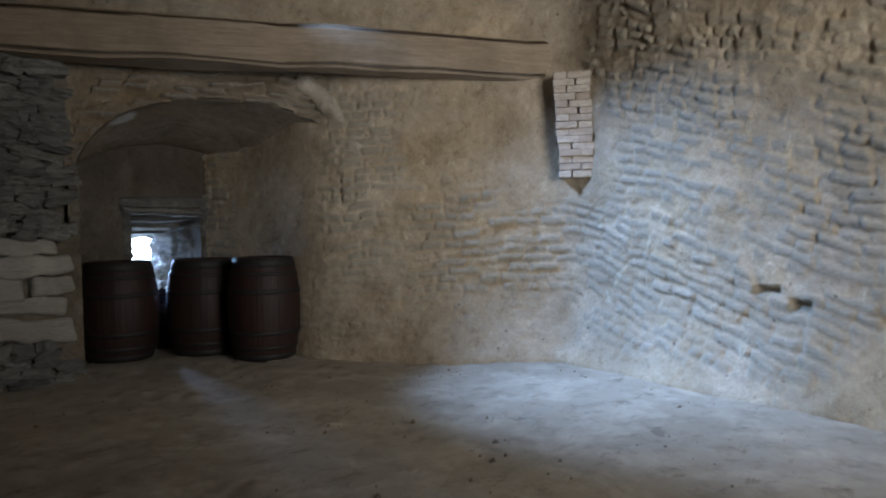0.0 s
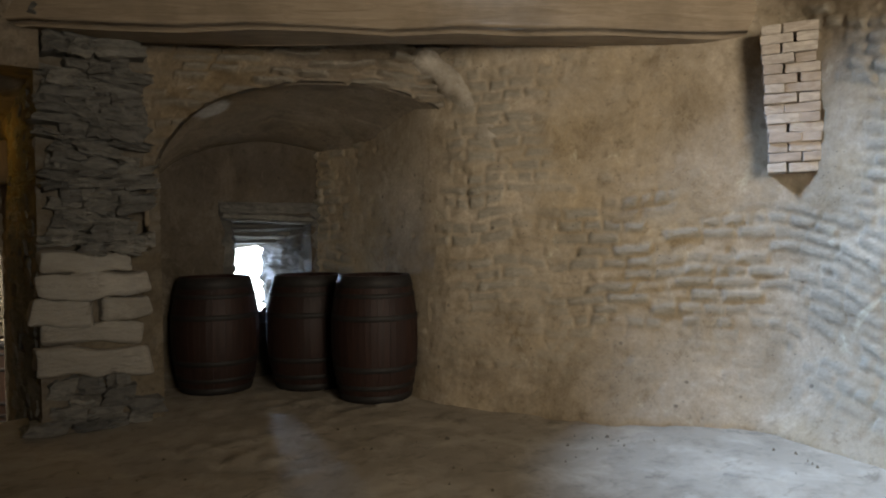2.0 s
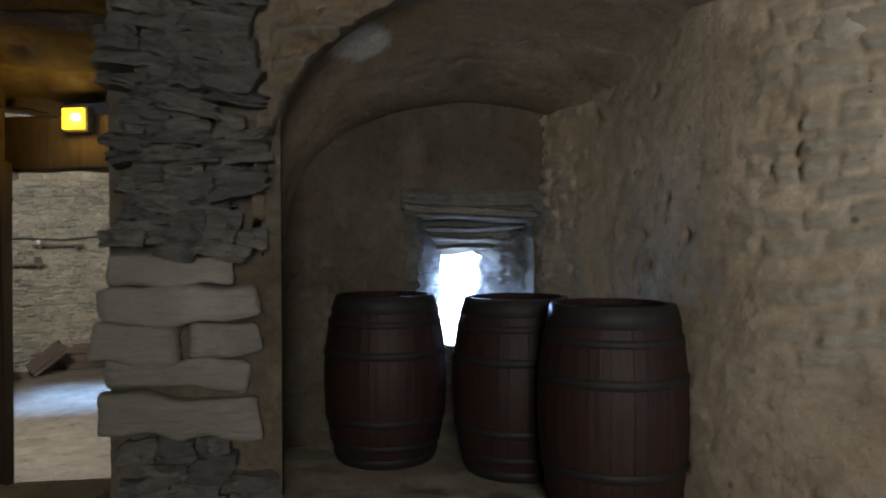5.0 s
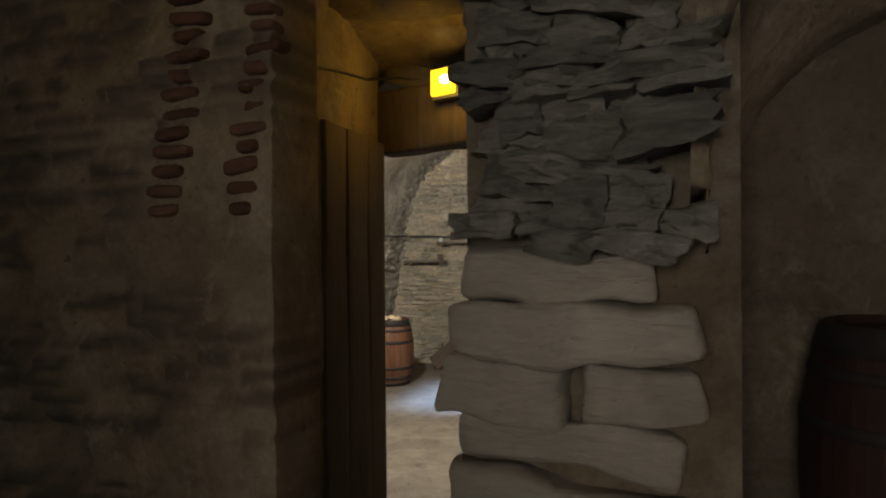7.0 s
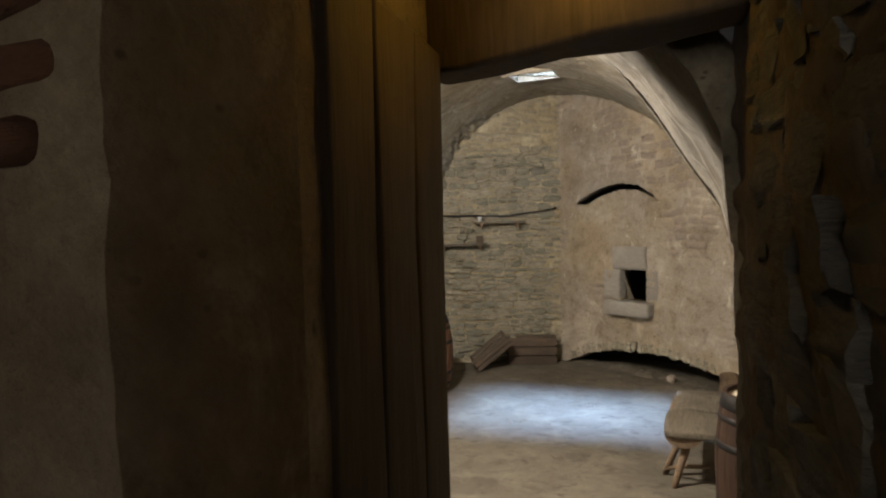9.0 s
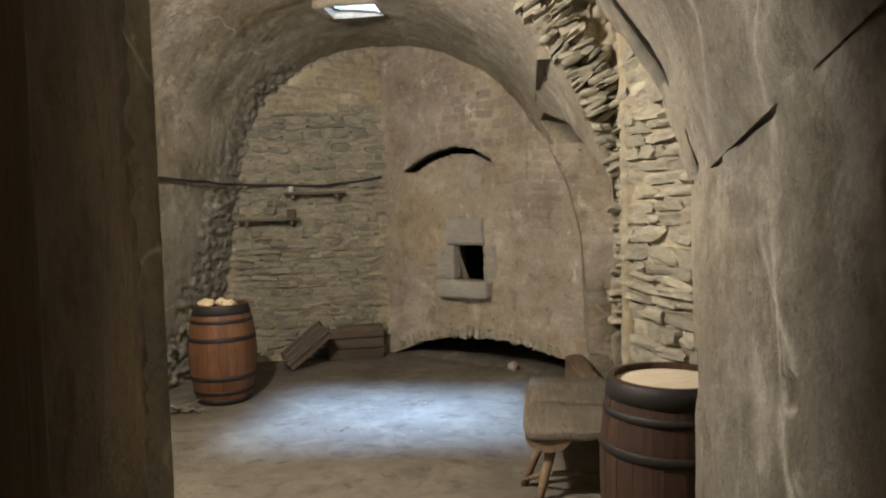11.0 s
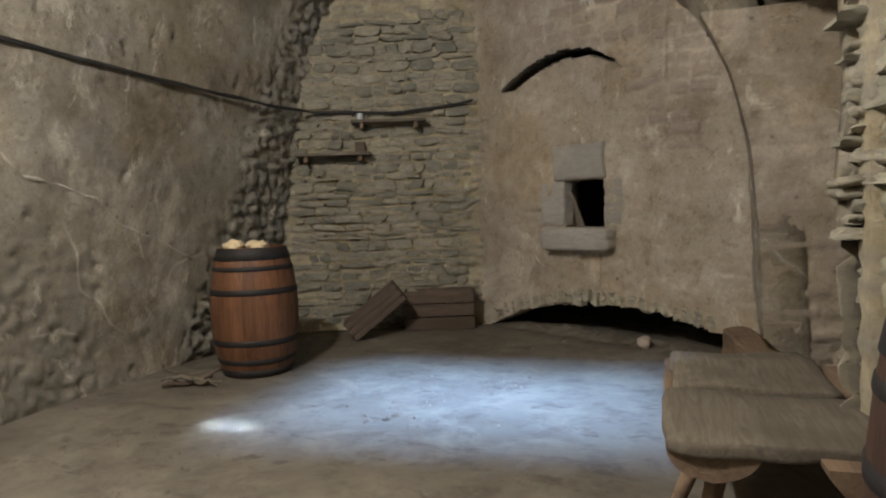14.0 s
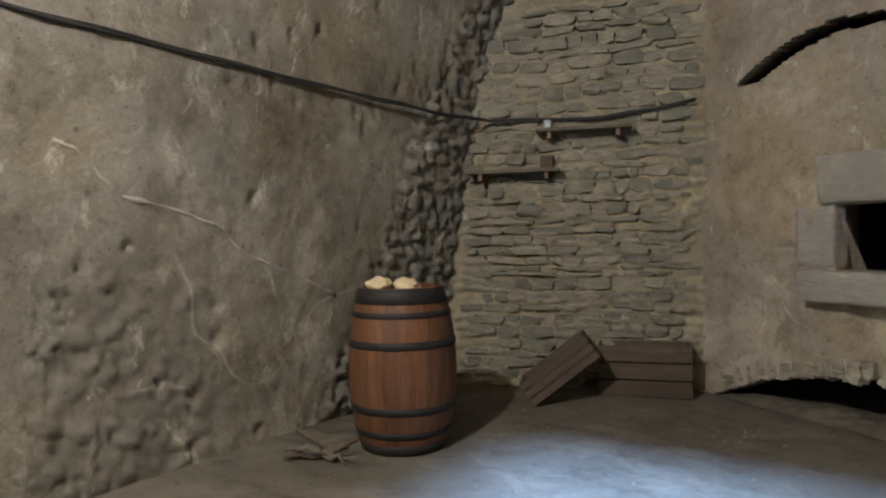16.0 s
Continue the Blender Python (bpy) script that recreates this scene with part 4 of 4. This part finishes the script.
    for z, w in ((0.004, 0.055), (0.10, 0.04), (0.24, 0.045), (height - 0.345, 0.045), (height - 0.17, 0.035), (height - 0.092, 0.088)):
        b = [(radius(z) + 0.001, z), (radius(z) + 0.006, z + 0.003), (radius(z + w) + 0.006, z + w - 0.003), (radius(z + w) + 0.001, z + w)]
        part("hoop", lathe(b, 36, closed=False), IRON, ob, "dark iron hoop", True)
    return ob


def barrels():
    barrel(pose(2.72, 5.36, 0.0, 0, 0, 20), STAVE_DARK, STAVE_DARK, "oak barrel, coloured dark for shade, standing under the slit window")
    barrel(pose(3.42, 5.0, 0.0, 0, 0, 50), STAVE_DARK, STAVE_DARK, "oak barrel, coloured dark for shade, beside the slit window in the alcove")
    barrel(pose(3.655, 4.27, 0.0, 0, 0, 80), STAVE_DARK, STAVE_DARK, "reddish oak barrel, coloured dark for shade, in front at the alcove's edge", 0.98, 0.28, 0.345)
    barrel(pose(-2.2, 11.92, LOW, 0, 0, 10), STAVE_BRIGHT, STAVE, "tall varnished oak barrel beside the plastered wall", 0.96, 0.25, 0.325)
    barrel(pose(1.50, 8.93, LOW, 0, 0, 33), STAVE, HEAD_PALE, "oak barrel with a pale sunken head before the schist wall", 0.97, 0.285, 0.335)


barrels()


def beam():
    ob = base("ceiling_beam", pose(3.60, 3.43, 2.64, 0, 0, math.degrees(math.atan2(2.05 - 4.85, 5.8 - 1.1))), "long weathered hand-hewn timber beam above the alcove", "beam")
    bm = box(5.95, 0.36, 0.37, None, 0.03, 0.0, 1, 12)
    for v in bm.verts:
        v.co += noise.noise_vector(Vector((v.co.x * 1.4, v.co.y * 4, v.co.z * 4))) * 0.035
    part("timber", bm, BEAM_WOOD, ob, shade=True)


beam()


def bench():
    ob = base("bench", pose(1.1, 10.3, LOW), "low rough bench of broad worn grey slabs on half-log bearers", "bench")
    for k, (x, y, w, d, turn) in enumerate(((0.02, 0.36, 0.60, 0.76, 3.0), (0.10, -0.34, 0.84, 0.60, -2.5))):
        bm = pillow(w, d, 0.055, 0.02, pose(x, y, 0.40 - 0.006 * k, 0, 0, turn), 0.014, k + 4, 12)
        part("slab", bm, PLANK, ob, shade=True)
    for k, (x, y0, y1, r) in enumerate(((-0.17, -0.62, 0.66, 0.145), (0.30, -0.73, 0.60, 0.17))):
        bm = bmesh.new()
        rings = []
        for i in range(9):
            y = y0 + (y1 - y0) * i / 8
            rings.append([bm.verts.new((x + r * math.cos(a) * (1 + 0.09 * noise.noise(Vector((a * 2, y * 3, k)))), y, 0.415 + 0.72 * r * math.sin(a) * (1 + 0.12 * noise.noise(Vector((a * 2, y * 3, k + 5)))))) for a in (math.pi + math.pi * j / 12 for j in range(13))])
        for p, q in zip(rings, rings[1:]):
            for j in range(12):
                bm.faces.new((p[j], p[j + 1], q[j + 1], q[j]))
            bm.faces.new((p[12], p[0], q[0], q[12]))
        bm.faces.new(rings[0])
        bm.faces.new(rings[-1][::-1])
        part("half_log", bm, LOG_WOOD, ob, "dark half-round log under the slabs")
    for x, y, dx, dy in ((-0.14, -0.50, -0.10, -0.16), (-0.20, -0.42, -0.13, 0.05), (0.28, -0.55, 0.02, -0.14), (-0.18, 0.5, -0.06, 0.1), (0.28, 0.45, 0.05, 0.1)):
        part("leg", tube([(x, y, 0.34), (x + dx * 0.5, y + dy * 0.5, 0.17), (x + dx, y + dy, 0.0)], [0.032, 0.028, 0.024], 8, 0.3), LOG_WOOD, ob, shade=True)
    part("stretcher", tube([(-0.32, -0.39, 0.05), (-0.2, -0.48, 0.12), (0.02, -0.52, 0.15)], [0.014, 0.018, 0.014], 7, 0.3), LOG_WOOD, ob, shade=True)


bench()


def crate(m, label, w, d, h):
    ob = base("wooden_crate", m, label, "crate", "old crates by the oven")
    t = 0.02
    for side in (-1, 1):
        for k in range(3):
            part("slat", box(w, t, h / 3 - 0.012, pose(0, side * (d / 2 - t / 2), k * h / 3), 0.004), CRATE_WOOD, ob)
            part("slat", box(t, d - 2 * t, h / 3 - 0.012, pose(side * (w / 2 - t / 2), 0, k * h / 3), 0.004), CRATE_WOOD, ob)
    for k in range(4):
        part("bottom_slat", box(w - 2 * t, d / 4 - 0.015, t, pose(0, (k - 1.5) * d / 4, 0.0), 0.004), CRATE_WOOD, ob)
    return ob


crate(pose(-1.385, 13.92, LOW, 0, 0, 18.7), "dark slatted wooden crate standing by the oven", 0.69, 0.28, 0.40)
crate(pose(-1.78, 13.36, LOW + 0.19, 0, -38, 24), "dark slatted wooden crate tipped against its neighbour", 0.60, 0.36, 0.20)


def shelf(x, length, z, label):
    """A board on two iron brackets along the back wall."""
    way = Vector((-2.0, -0.80, 0)).normalized()
    at = Vector((-0.95, 14.27, 0)) + way * x
    ob = base("wall_shelf", Matrix.Translation((at.x, at.y, z)) @ pose(0, 0, 0, 0, 0, math.degrees(math.atan2(way.y, way.x))), label, "shelf", "shelves on the back wall")
    part("board", box(length, 0.2, 0.028, pose(0, 0.13, 0), 0.004), PLANK, ob)
    for s in (-0.36, 0.36):
        part("bracket", box(0.035, 0.18, 0.055, pose(s * length, 0.11, -0.057), 0.006), LOG_WOOD, ob)
    return ob


shelf(0.97, 0.74, 1.235, "short wooden board shelf on wooden brackets")
shelf(1.53, 0.74, 0.92, "short wooden board shelf on wooden brackets")


def oven_frame():
    turn = math.degrees(math.atan2(OV1[1] - OV0[1], OV1[0] - OV0[0]))

    def at(x):
        return OV0[1] + (x - OV0[0]) * (OV1[1] - OV0[1]) / (OV1[0] - OV0[0])

    def block(name, x0, x1, z0, z1, out, deep, label):
        c = (x0 + x1) / 2
        w = (x1 - x0) / abs(math.cos(radians(turn)))
        bm = box(w, deep, z1 - z0, None, 0.025, 0.022, int(z0 * 10) + 3, 4)
        ob = part(name, bm, QUOIN, None, "", True)
        ob.matrix_world = pose(c, at(c), z0, 0, 0, turn) @ pose(0, out - 0.0, 0)
        return tagged(ob, label, name.replace("_", " "))
    block("lintel_stone", -0.13, 0.33, 0.565, 0.88, -deep_out, 0.16, "square dressed stone over the oven mouth")
    block("sill_stone", -0.21, 0.41, -0.045, 0.155, -deep_out + 0.06, 0.24, "projecting stone sill under the oven mouth")
    block("jamb_stone", -0.29, -0.06, 0.16, 0.57, -deep_out - 0.02, 0.14, "pale dressed jamb stone of the oven mouth")
    block("jamb_stone", 0.31, 0.46, 0.16, 0.57, -deep_out - 0.03, 0.14, "pale dressed jamb stone of the oven mouth")


deep_out = 0.03
oven_frame()


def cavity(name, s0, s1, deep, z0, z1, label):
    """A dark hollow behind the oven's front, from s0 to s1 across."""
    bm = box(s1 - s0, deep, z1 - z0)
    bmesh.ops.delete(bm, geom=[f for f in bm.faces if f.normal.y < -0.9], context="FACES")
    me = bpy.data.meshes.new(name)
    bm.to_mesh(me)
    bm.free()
    me.materials.append(HOLLOW_BLACK)
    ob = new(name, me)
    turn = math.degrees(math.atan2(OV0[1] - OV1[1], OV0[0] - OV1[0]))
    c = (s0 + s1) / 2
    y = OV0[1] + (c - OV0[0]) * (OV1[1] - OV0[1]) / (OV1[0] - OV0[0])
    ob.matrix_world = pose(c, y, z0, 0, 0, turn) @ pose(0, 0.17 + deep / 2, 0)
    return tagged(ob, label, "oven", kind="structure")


cavity("oven_chamber", -0.5, 0.9, 0.9, 0.0, 0.8, "near-black chamber of the bread oven")
cavity("oven_hearth", -1.35, 1.75, 0.8, -0.95, -0.35, "near-black hearth under the oven")
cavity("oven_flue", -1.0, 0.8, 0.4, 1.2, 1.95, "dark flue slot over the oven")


def cable():
    pts = [(-2.74, 8.2, 1.50), (-2.72, 9.2, 1.44), (-2.70, 10.1, 1.40), (-2.68, 10.7, 1.385), (-2.66, 11.6, 1.365), (-2.63, 12.5, 1.36), (-2.60, 13.1, 1.355), (-2.52, 13.54, 1.365), (-2.1, 13.74, 1.35), (-1.7, 13.90, 1.34), (-1.3, 14.05, 1.39), (-1.03, 14.16, 1.44)]
    pts = resample(pts, 70)
    for k, label in enumerate(("black electric cable strung along the vault wall", "thin second cable strapped beside the black one")):
        line = pts.copy()
        line[:, 2] += 0.004 * np.sin(np.arange(70) * 0.9 + k) + 0.012 * k - 0.004
        line[:, 0] += 0.006 * np.cos(np.arange(70) * 0.7 + k * 2)
        ob = part("electric_cable", tube(line, 0.010 - 0.003 * k, 8), CABLE, None, "", True)
        tagged(ob, label, "cable", "cables on the vault wall")


cable()


def bulkhead():
    ob = base("wall_lamp", pose(0.885, 5.905, 1.96, 0, 0, -20), "small yellow bulkhead lamp, lit, over the low door", "lamp")
    part("housing", box(0.17, 0.07, 0.16, pose(0, 0.0, -0.01), 0.012), TIN, ob)
    part("lens", box(0.145, 0.03, 0.13, pose(0, -0.045, 0.005), 0.01), LAMP_GLOW, ob, "glowing yellow lens")
    part("bulb", lathe([(0.001, -0.001), (0.022, 0.004), (0.028, 0.02), (0.02, 0.036), (0.001, 0.042)], 14, pose(0.03, -0.066, 0.055)), BULB_GLOW, ob, "bright bulb")


bulkhead()


def lintel():
    ob = part("lintel", box(1.16, 0.22, 0.34, pose(0.86, 6.08, 1.735, 0, 0, -20), 0.02, 0.02, 5, 4), DARK_TIMBER, None, "", True)
    tagged(ob, "dark heavy timber lintel over the low door", "lintel")


lintel()


def door_lining():
    """Three dark boards that line the doorway's plastered side."""
    ob = base("door_lining", pose(0.448, 5.69, -0.36, 0, 0, 6.5), "dark timber boards lining the side of the doorway", "door frame", kind="structure")
    for k, (y, w) in enumerate(((-0.27, 0.24), (0.0, 0.28), (0.28, 0.26))):
        part("board", box(0.075, w, 2.14, pose(0.004 * (k % 2), y, 0, 0, 0, 0.8 * (k - 1)), 0.008, 0.012, k + 2, 3), DARK_TIMBER, ob, shade=True)


door_lining()


def brick_corbel():
    ob = base("brick_corbel", pose(5.50, 1.87, 1.68, 0, 0, -60), "limewashed brick corbel under the beam's end", "corbel")
    rng = random.Random(4)
    for row in range(15):
        shift = 0.05 * (1 - row / 15) - 0.02
        split = 0.20 if row % 2 else 0.12
        for x0, x1 in ((0, split), (split, 0.33)):
            w = x1 - x0 - 0.004
            part("brick", box(w, 0.36, 0.0625, pose(x0 + w / 2 - 0.165 + shift + rng.uniform(-0.008, 0.008), 0.06 + rng.uniform(-0.012, 0.012) - 0.004 * row, row * 0.064, 0, rng.uniform(-1, 1), rng.uniform(-3, 3)), 0.009, 0.008, row, 1), BRICK_PALE, ob)


brick_corbel()


def timber():
    ob = part("old_timber", box(0.20, 1.5, 0.25, None, 0.03, 0.035, 3, 6), LOG_WOOD, None, "", True)
    ob.matrix_world = pose(1.36, 12.05, LOW, 0, 0, 6)
    tagged(ob, "old brown squared timber lying along the niche", "timber")


timber()


def loaves():
    for k, (x, y, s) in enumerate(((-2.31, 11.84, 0.9), (-2.09, 11.84, 0.85), (-2.22, 11.98, 0.8))):
        bm = bmesh.new()
        bmesh.ops.create_icosphere(bm, subdivisions=3, radius=0.075 * s)
        for v in bm.verts:
            v.co = Vector((v.co.x * 1.25, v.co.y, v.co.z * 0.62)) + noise.noise_vector(v.co * 26 + Vector((k * 3, 0, 0))) * 0.022
        ob = part("bread_chunk", bm, BREAD, None, "", True)
        ob.matrix_world = pose(x, y, LOW + 0.96 - 0.03 + 0.045 * s, 0, 0, k * 50)
        tagged(ob, "cream-coloured crusty lump on the barrel top", "bread", "lumps on the barrel")


loaves()


def jamb_bricks():
    """Two ladders of broken brick ends in the plaster beside the doorway."""
    ob = base("brick_band", pose(0.0, 4.62, 1.34), "broken dark red brick ends in plaster beside the doorway", "brickwork", kind="structure")
    rng = random.Random(9)
    for row in range(15):
        lean = 0.011 * row
        for x, w in ((0.27, 0.14), (0.59, 0.115)):
            wide = w * rng.uniform(0.7, 1.25)
            bm = pillow(wide, 0.09, rng.uniform(0.042, 0.056), 0.02, pose(x + lean * (1.0 if x < 0.4 else 0.9) + rng.uniform(-0.015, 0.015), 0.041 + rng.uniform(-0.006, 0.010), row * 0.067, rng.uniform(-5, 5), rng.uniform(-5, 5), rng.uniform(-6, 6)), 0.008, row, 4)
            part("brick", bm, BRICK, ob, shade=True)


jamb_bricks()


def vault_ring():
    """Broken stones along the open end of the vault."""
    end = bpy.data.objects["vault_end"]
    rng = random.Random(31)
    line = resample(NEAR[118:214], 95)
    for k in range(1, 94):
        for row in range(2):
            d = line[k + 1] - line[k - 1]
            d /= np.linalg.norm(d)
            out = np.array((-d[1], d[0])) * (0.05 + 0.13 * row + rng.uniform(-0.02, 0.03))
            if rng.random() < 0.12:
                continue
            ob = new("stone", stone_mesh(rng.randrange(len(STONE_MESHES)), SCHIST))
            m = pose(line[k][0] + out[0], 10.10 + rng.uniform(-0.03, 0.03), line[k][1] + out[1]) @ pose(0, 0, 0, 0, -math.degrees(math.atan2(d[1], d[0])) + 90 + rng.uniform(-15, 15), 0)
            ob.matrix_world = m @ Matrix.Diagonal((rng.uniform(0.09, 0.17), rng.uniform(0.12, 0.2), rng.uniform(0.03, 0.055), 1))
            ob.parent = end


vault_ring()

# the light shaft over the vault
for p0, p1 in (((-1.14, 12.62), (-1.14, 12.2)), ((-0.6, 12.2), (-0.6, 12.62)), ((-1.16, 12.22), (-0.58, 12.22)), ((-0.58, 12.62), (-1.16, 12.62))):
    wall("light_shaft", p0[::1], p1[::1], 3.02, 3.5, PLASTER_PALE, "pale plastered side of the vault's light shaft", 0.08, thick=0.1, plaster=0.2)


def ash():
    """The low ragged heap of ash and rubble before the hearth."""
    turn = math.degrees(math.atan2(OV0[1] - OV1[1], OV0[0] - OV1[0]))
    n, w = 90, 12
    verts, faces = [], []
    for i in range(n + 1):
        s = i / n
        for j in range(w + 1):
            t = j / w
            p = Vector((-0.05 + (s - 0.5) * 2.3, -0.06 + 0.34 * t, 0))
            h = math.sin(math.pi * t) ** 0.8 * math.sin(math.pi * s) ** 0.4 * (0.045 + 0.05 * noise.noise(p * 4) + 0.045 * noise.noise(p * 14))
            verts.append(Vector((p.x, p.y, max(-0.01, h))))
            if i < n and j < w:
                a = i * (w + 1) + j
                faces.append((a, a + w + 1, a + w + 2, a + 1))
    ob = link("ash_mound", verts, faces, EARTH_LOW)
    c = 0.14
    y = OV0[1] + (c - OV0[0]) * (OV1[1] - OV0[1]) / (OV1[0] - OV0[0])
    ob.matrix_world = pose(c, y, LOW, 0, 0, turn)
    tagged(ob, "low heap of grey ash and rubble in the hearth mouth", "ash mound")
    bm = bmesh.new()
    bmesh.ops.create_icosphere(bm, subdivisions=2, radius=0.06)
    for v in bm.verts:
        v.co += noise.noise_vector(v.co * 14) * 0.02
    st = part("loose_stone", bm, BRICK_PALE, None, "", True)
    st.matrix_world = pose(0.62, 13.10, LOW + 0.06)
    tagged(st, "pale round stone lying on the ash heap", "stone")


ash()


def oven_board():
    ob = part("wooden_board", box(0.09, 0.02, 0.42, None, 0.004, 0.004, 2, 2), PLANK, None, "", True)
    ob.matrix_world = pose(0.10, 13.78, 0.06, 12, -16, -32)
    tagged(ob, "pale broken board leaning inside the oven mouth", "board")


oven_board()


def small_things():
    ob = part("cup", lathe([(0.022, 0), (0.028, 0.004), (0.032, 0.075), (0.029, 0.075), (0.025, 0.01), (0.001, 0.008)], 18, closed=False), GLASS_CUP, None, "", True)
    ob.matrix_world = pose(-2.08, 13.72, 1.263)
    tagged(ob, "small pale cup on the upper shelf", "cup")
    ob = part("tin_box", box(0.10, 0.08, 0.11, None, 0.006), CRATE_WOOD, None)
    ob.matrix_world = pose(-2.10, 13.74, 0.948, 0, 0, 20)
    tagged(ob, "small dark box on the lower shelf's end", "box")
    rng = random.Random(12)
    root = base("broken_branch", pose(-2.42, 11.45, LOW), "broken forked branch lying at the foot of the wall", "branch")
    for k in range(5):
        a = rng.uniform(-0.6, 0.6) + (0 if k < 3 else 2.5)
        pts = [(0, 0, 0.04)]
        for n in range(5):
            x, y, z = pts[-1]
            a += rng.uniform(-0.5, 0.5)
            pts.append((x + 0.045 * math.cos(a), y - 0.045 * math.sin(a), max(0.02, z + rng.uniform(-0.03, 0.03))))
        part("limb", tube(pts, [0.024, 0.022, 0.018, 0.014, 0.011, 0.007], 7, 0.4), CRATE_WOOD if k % 2 else PLANK, root, shade=True)
    for k in range(7):
        x, y = -1.3 + rng.uniform(-0.15, 0.15), 13.94 + rng.uniform(-0.06, 0.06)
        b = rng.uniform(0, 6.28)
        st = part("stick", tube([(0, 0, 0), (0.06 * math.cos(b), 0.06 * math.sin(b), 0.09), (0.15 * math.cos(b), 0.15 * math.sin(b), 0.13 + rng.uniform(-0.03, 0.05))], [0.007, 0.006, 0.003], 6), LOG_WOOD, None, "", True)
        st.matrix_world = pose(x, y, LOW + 0.24)
        tagged(st, "thin brown kindling stick in the crate", "stick", "kindling in the crate")
    sl = part("scrap_plank", pillow(0.5, 0.12, 0.03, 0.01, pose(0, 0, 0), 0.006, 3, 5), PLANK, None, "", True)
    sl.matrix_world = pose(-2.66, 11.68, LOW + 0.01, 0, 0, -20)
    tagged(sl, "short pale scrap of plank on the earth floor", "plank")


small_things()


def crumbs(name, x0, x1, y0, y1, z, count, seed, label):
    """Scattered crumbs of stone and mortar, far too many to count."""
    rng = random.Random(seed)
    verts, faces = [], []
    for _ in range(count):
        x, y = rng.uniform(x0, x1), rng.uniform(y0, y1)
        if noise.noise(Vector((x * 0.9, y * 0.9, seed))) < -0.05:
            continue
        r = 0.005 + 0.018 * rng.random() ** 3
        k = len(verts)
        for a in range(5):
            t = a * 1.2566 + rng.uniform(-0.3, 0.3)
            verts.append((x + r * 1.3 * math.cos(t), y + r * math.sin(t), z - 0.01))
        verts.append((x + rng.uniform(-0.3, 0.3) * r, y, z + r * rng.uniform(0.2, 0.5) + 0.005))
        faces += [(k + a, k + (a + 1) % 5, k + 5) for a in range(5)]
    ob = link(name, verts, faces, MORTAR_DARK, shade=True)
    tagged(ob, label, "debris", kind="stuff")


crumbs("floor_debris", 0.6, 5.0, -0.5, 4.4, 0.0, 260, 3, "crumbs of stone and mortar on the earth floor")
crumbs("floor_debris", -2.6, 1.3, 7.4, 13.4, LOW, 900, 5, "crumbs of stone and mortar on the dusty floor")


def plaster_rib():
    """The stub of an old arch, left in the plaster beside the alcove."""
    line = resample([(4.27, 3.53, 1.98), (4.22, 3.59, 2.15), (4.13, 3.67, 2.34), (3.99, 3.78, 2.52), (3.84, 3.90, 2.68)], 26)
    ob = part("plaster_rib", tube(line, [0.125 - 0.03 * abs(k - 8) / 18 + 0.012 * math.sin(k * 0.9) for k in range(26)], 12, 0.25), PLASTER_PALE, None, "", True)
    tagged(ob, "broken pale plaster stub of an old arch beside the alcove", "arch", kind="structure")


plaster_rib()


CRACK = [(10.2, 0.88), (10.31, 0.86), (10.43, 0.71), (10.53, 0.65), (10.79, 0.59), (11.06, 0.52), (11.29, 0.32), (11.68, 0.22), (12.06, 0.04)]


def plaster_crack():
    """A pale mended crack that wanders down the plastered side of the vault."""
    me = bpy.data.objects["vault"].data
    co = np.empty(len(me.vertices) * 3, np.float32)
    me.vertices.foreach_get("co", co)
    co = co.reshape(-1, 3)[: len(me.vertices) // 2]
    co = co[(co[:, 0] < -2.2) & (co[:, 2] < 2.0)]
    pts = []
    for y, z in resample(CRACK, 46):
        y, z = y + 0.02 * noise.noise(Vector((y * 9, z, 0))), z + 0.025 * noise.noise(Vector((y * 7, z * 5, 3)))
        near = np.argsort((co[:, 1] - y) ** 2 + (co[:, 2] - z) ** 2)[:3]
        pts.append((float(co[near, 0].mean()) - 0.004, y, z))
    ob = part("plaster_crack", tube(pts, [0.009 + 0.005 * math.sin(k * 1.3) for k in range(46)], 6, 0.5), PLASTER_PALE, None, "", True)
    tagged(ob, "pale mended crack in the vault's side plaster", "crack", kind="structure")


plaster_crack()


def door_wire():
    ob = part("lamp_wire", tube(resample([(0.70, 4.66, 1.87), (0.62, 5.0, 1.93), (0.5, 5.5, 2.03), (0.42, 5.95, 2.10), (0.58, 5.97, 2.10), (0.74, 5.93, 2.06)], 30), 0.007, 6), CABLE, None, "", True)
    tagged(ob, "thin dark wire running to the yellow lamp", "wire")


door_wire()


def ledge():
    # Unseen board added to keep lamp light off the wall behind the beam.
    ob = part("wall_ledge", box(5.2, 0.95, 0.07, pose(3.95, 3.98, 3.13, 0, 0, math.degrees(math.atan2(-2.8, 4.7))), 0.01), PLASTER_WARM, None)
    tagged(ob, "unseen ledge added behind the timber beam to block stray light", "ledge", kind="structure")


ledge()
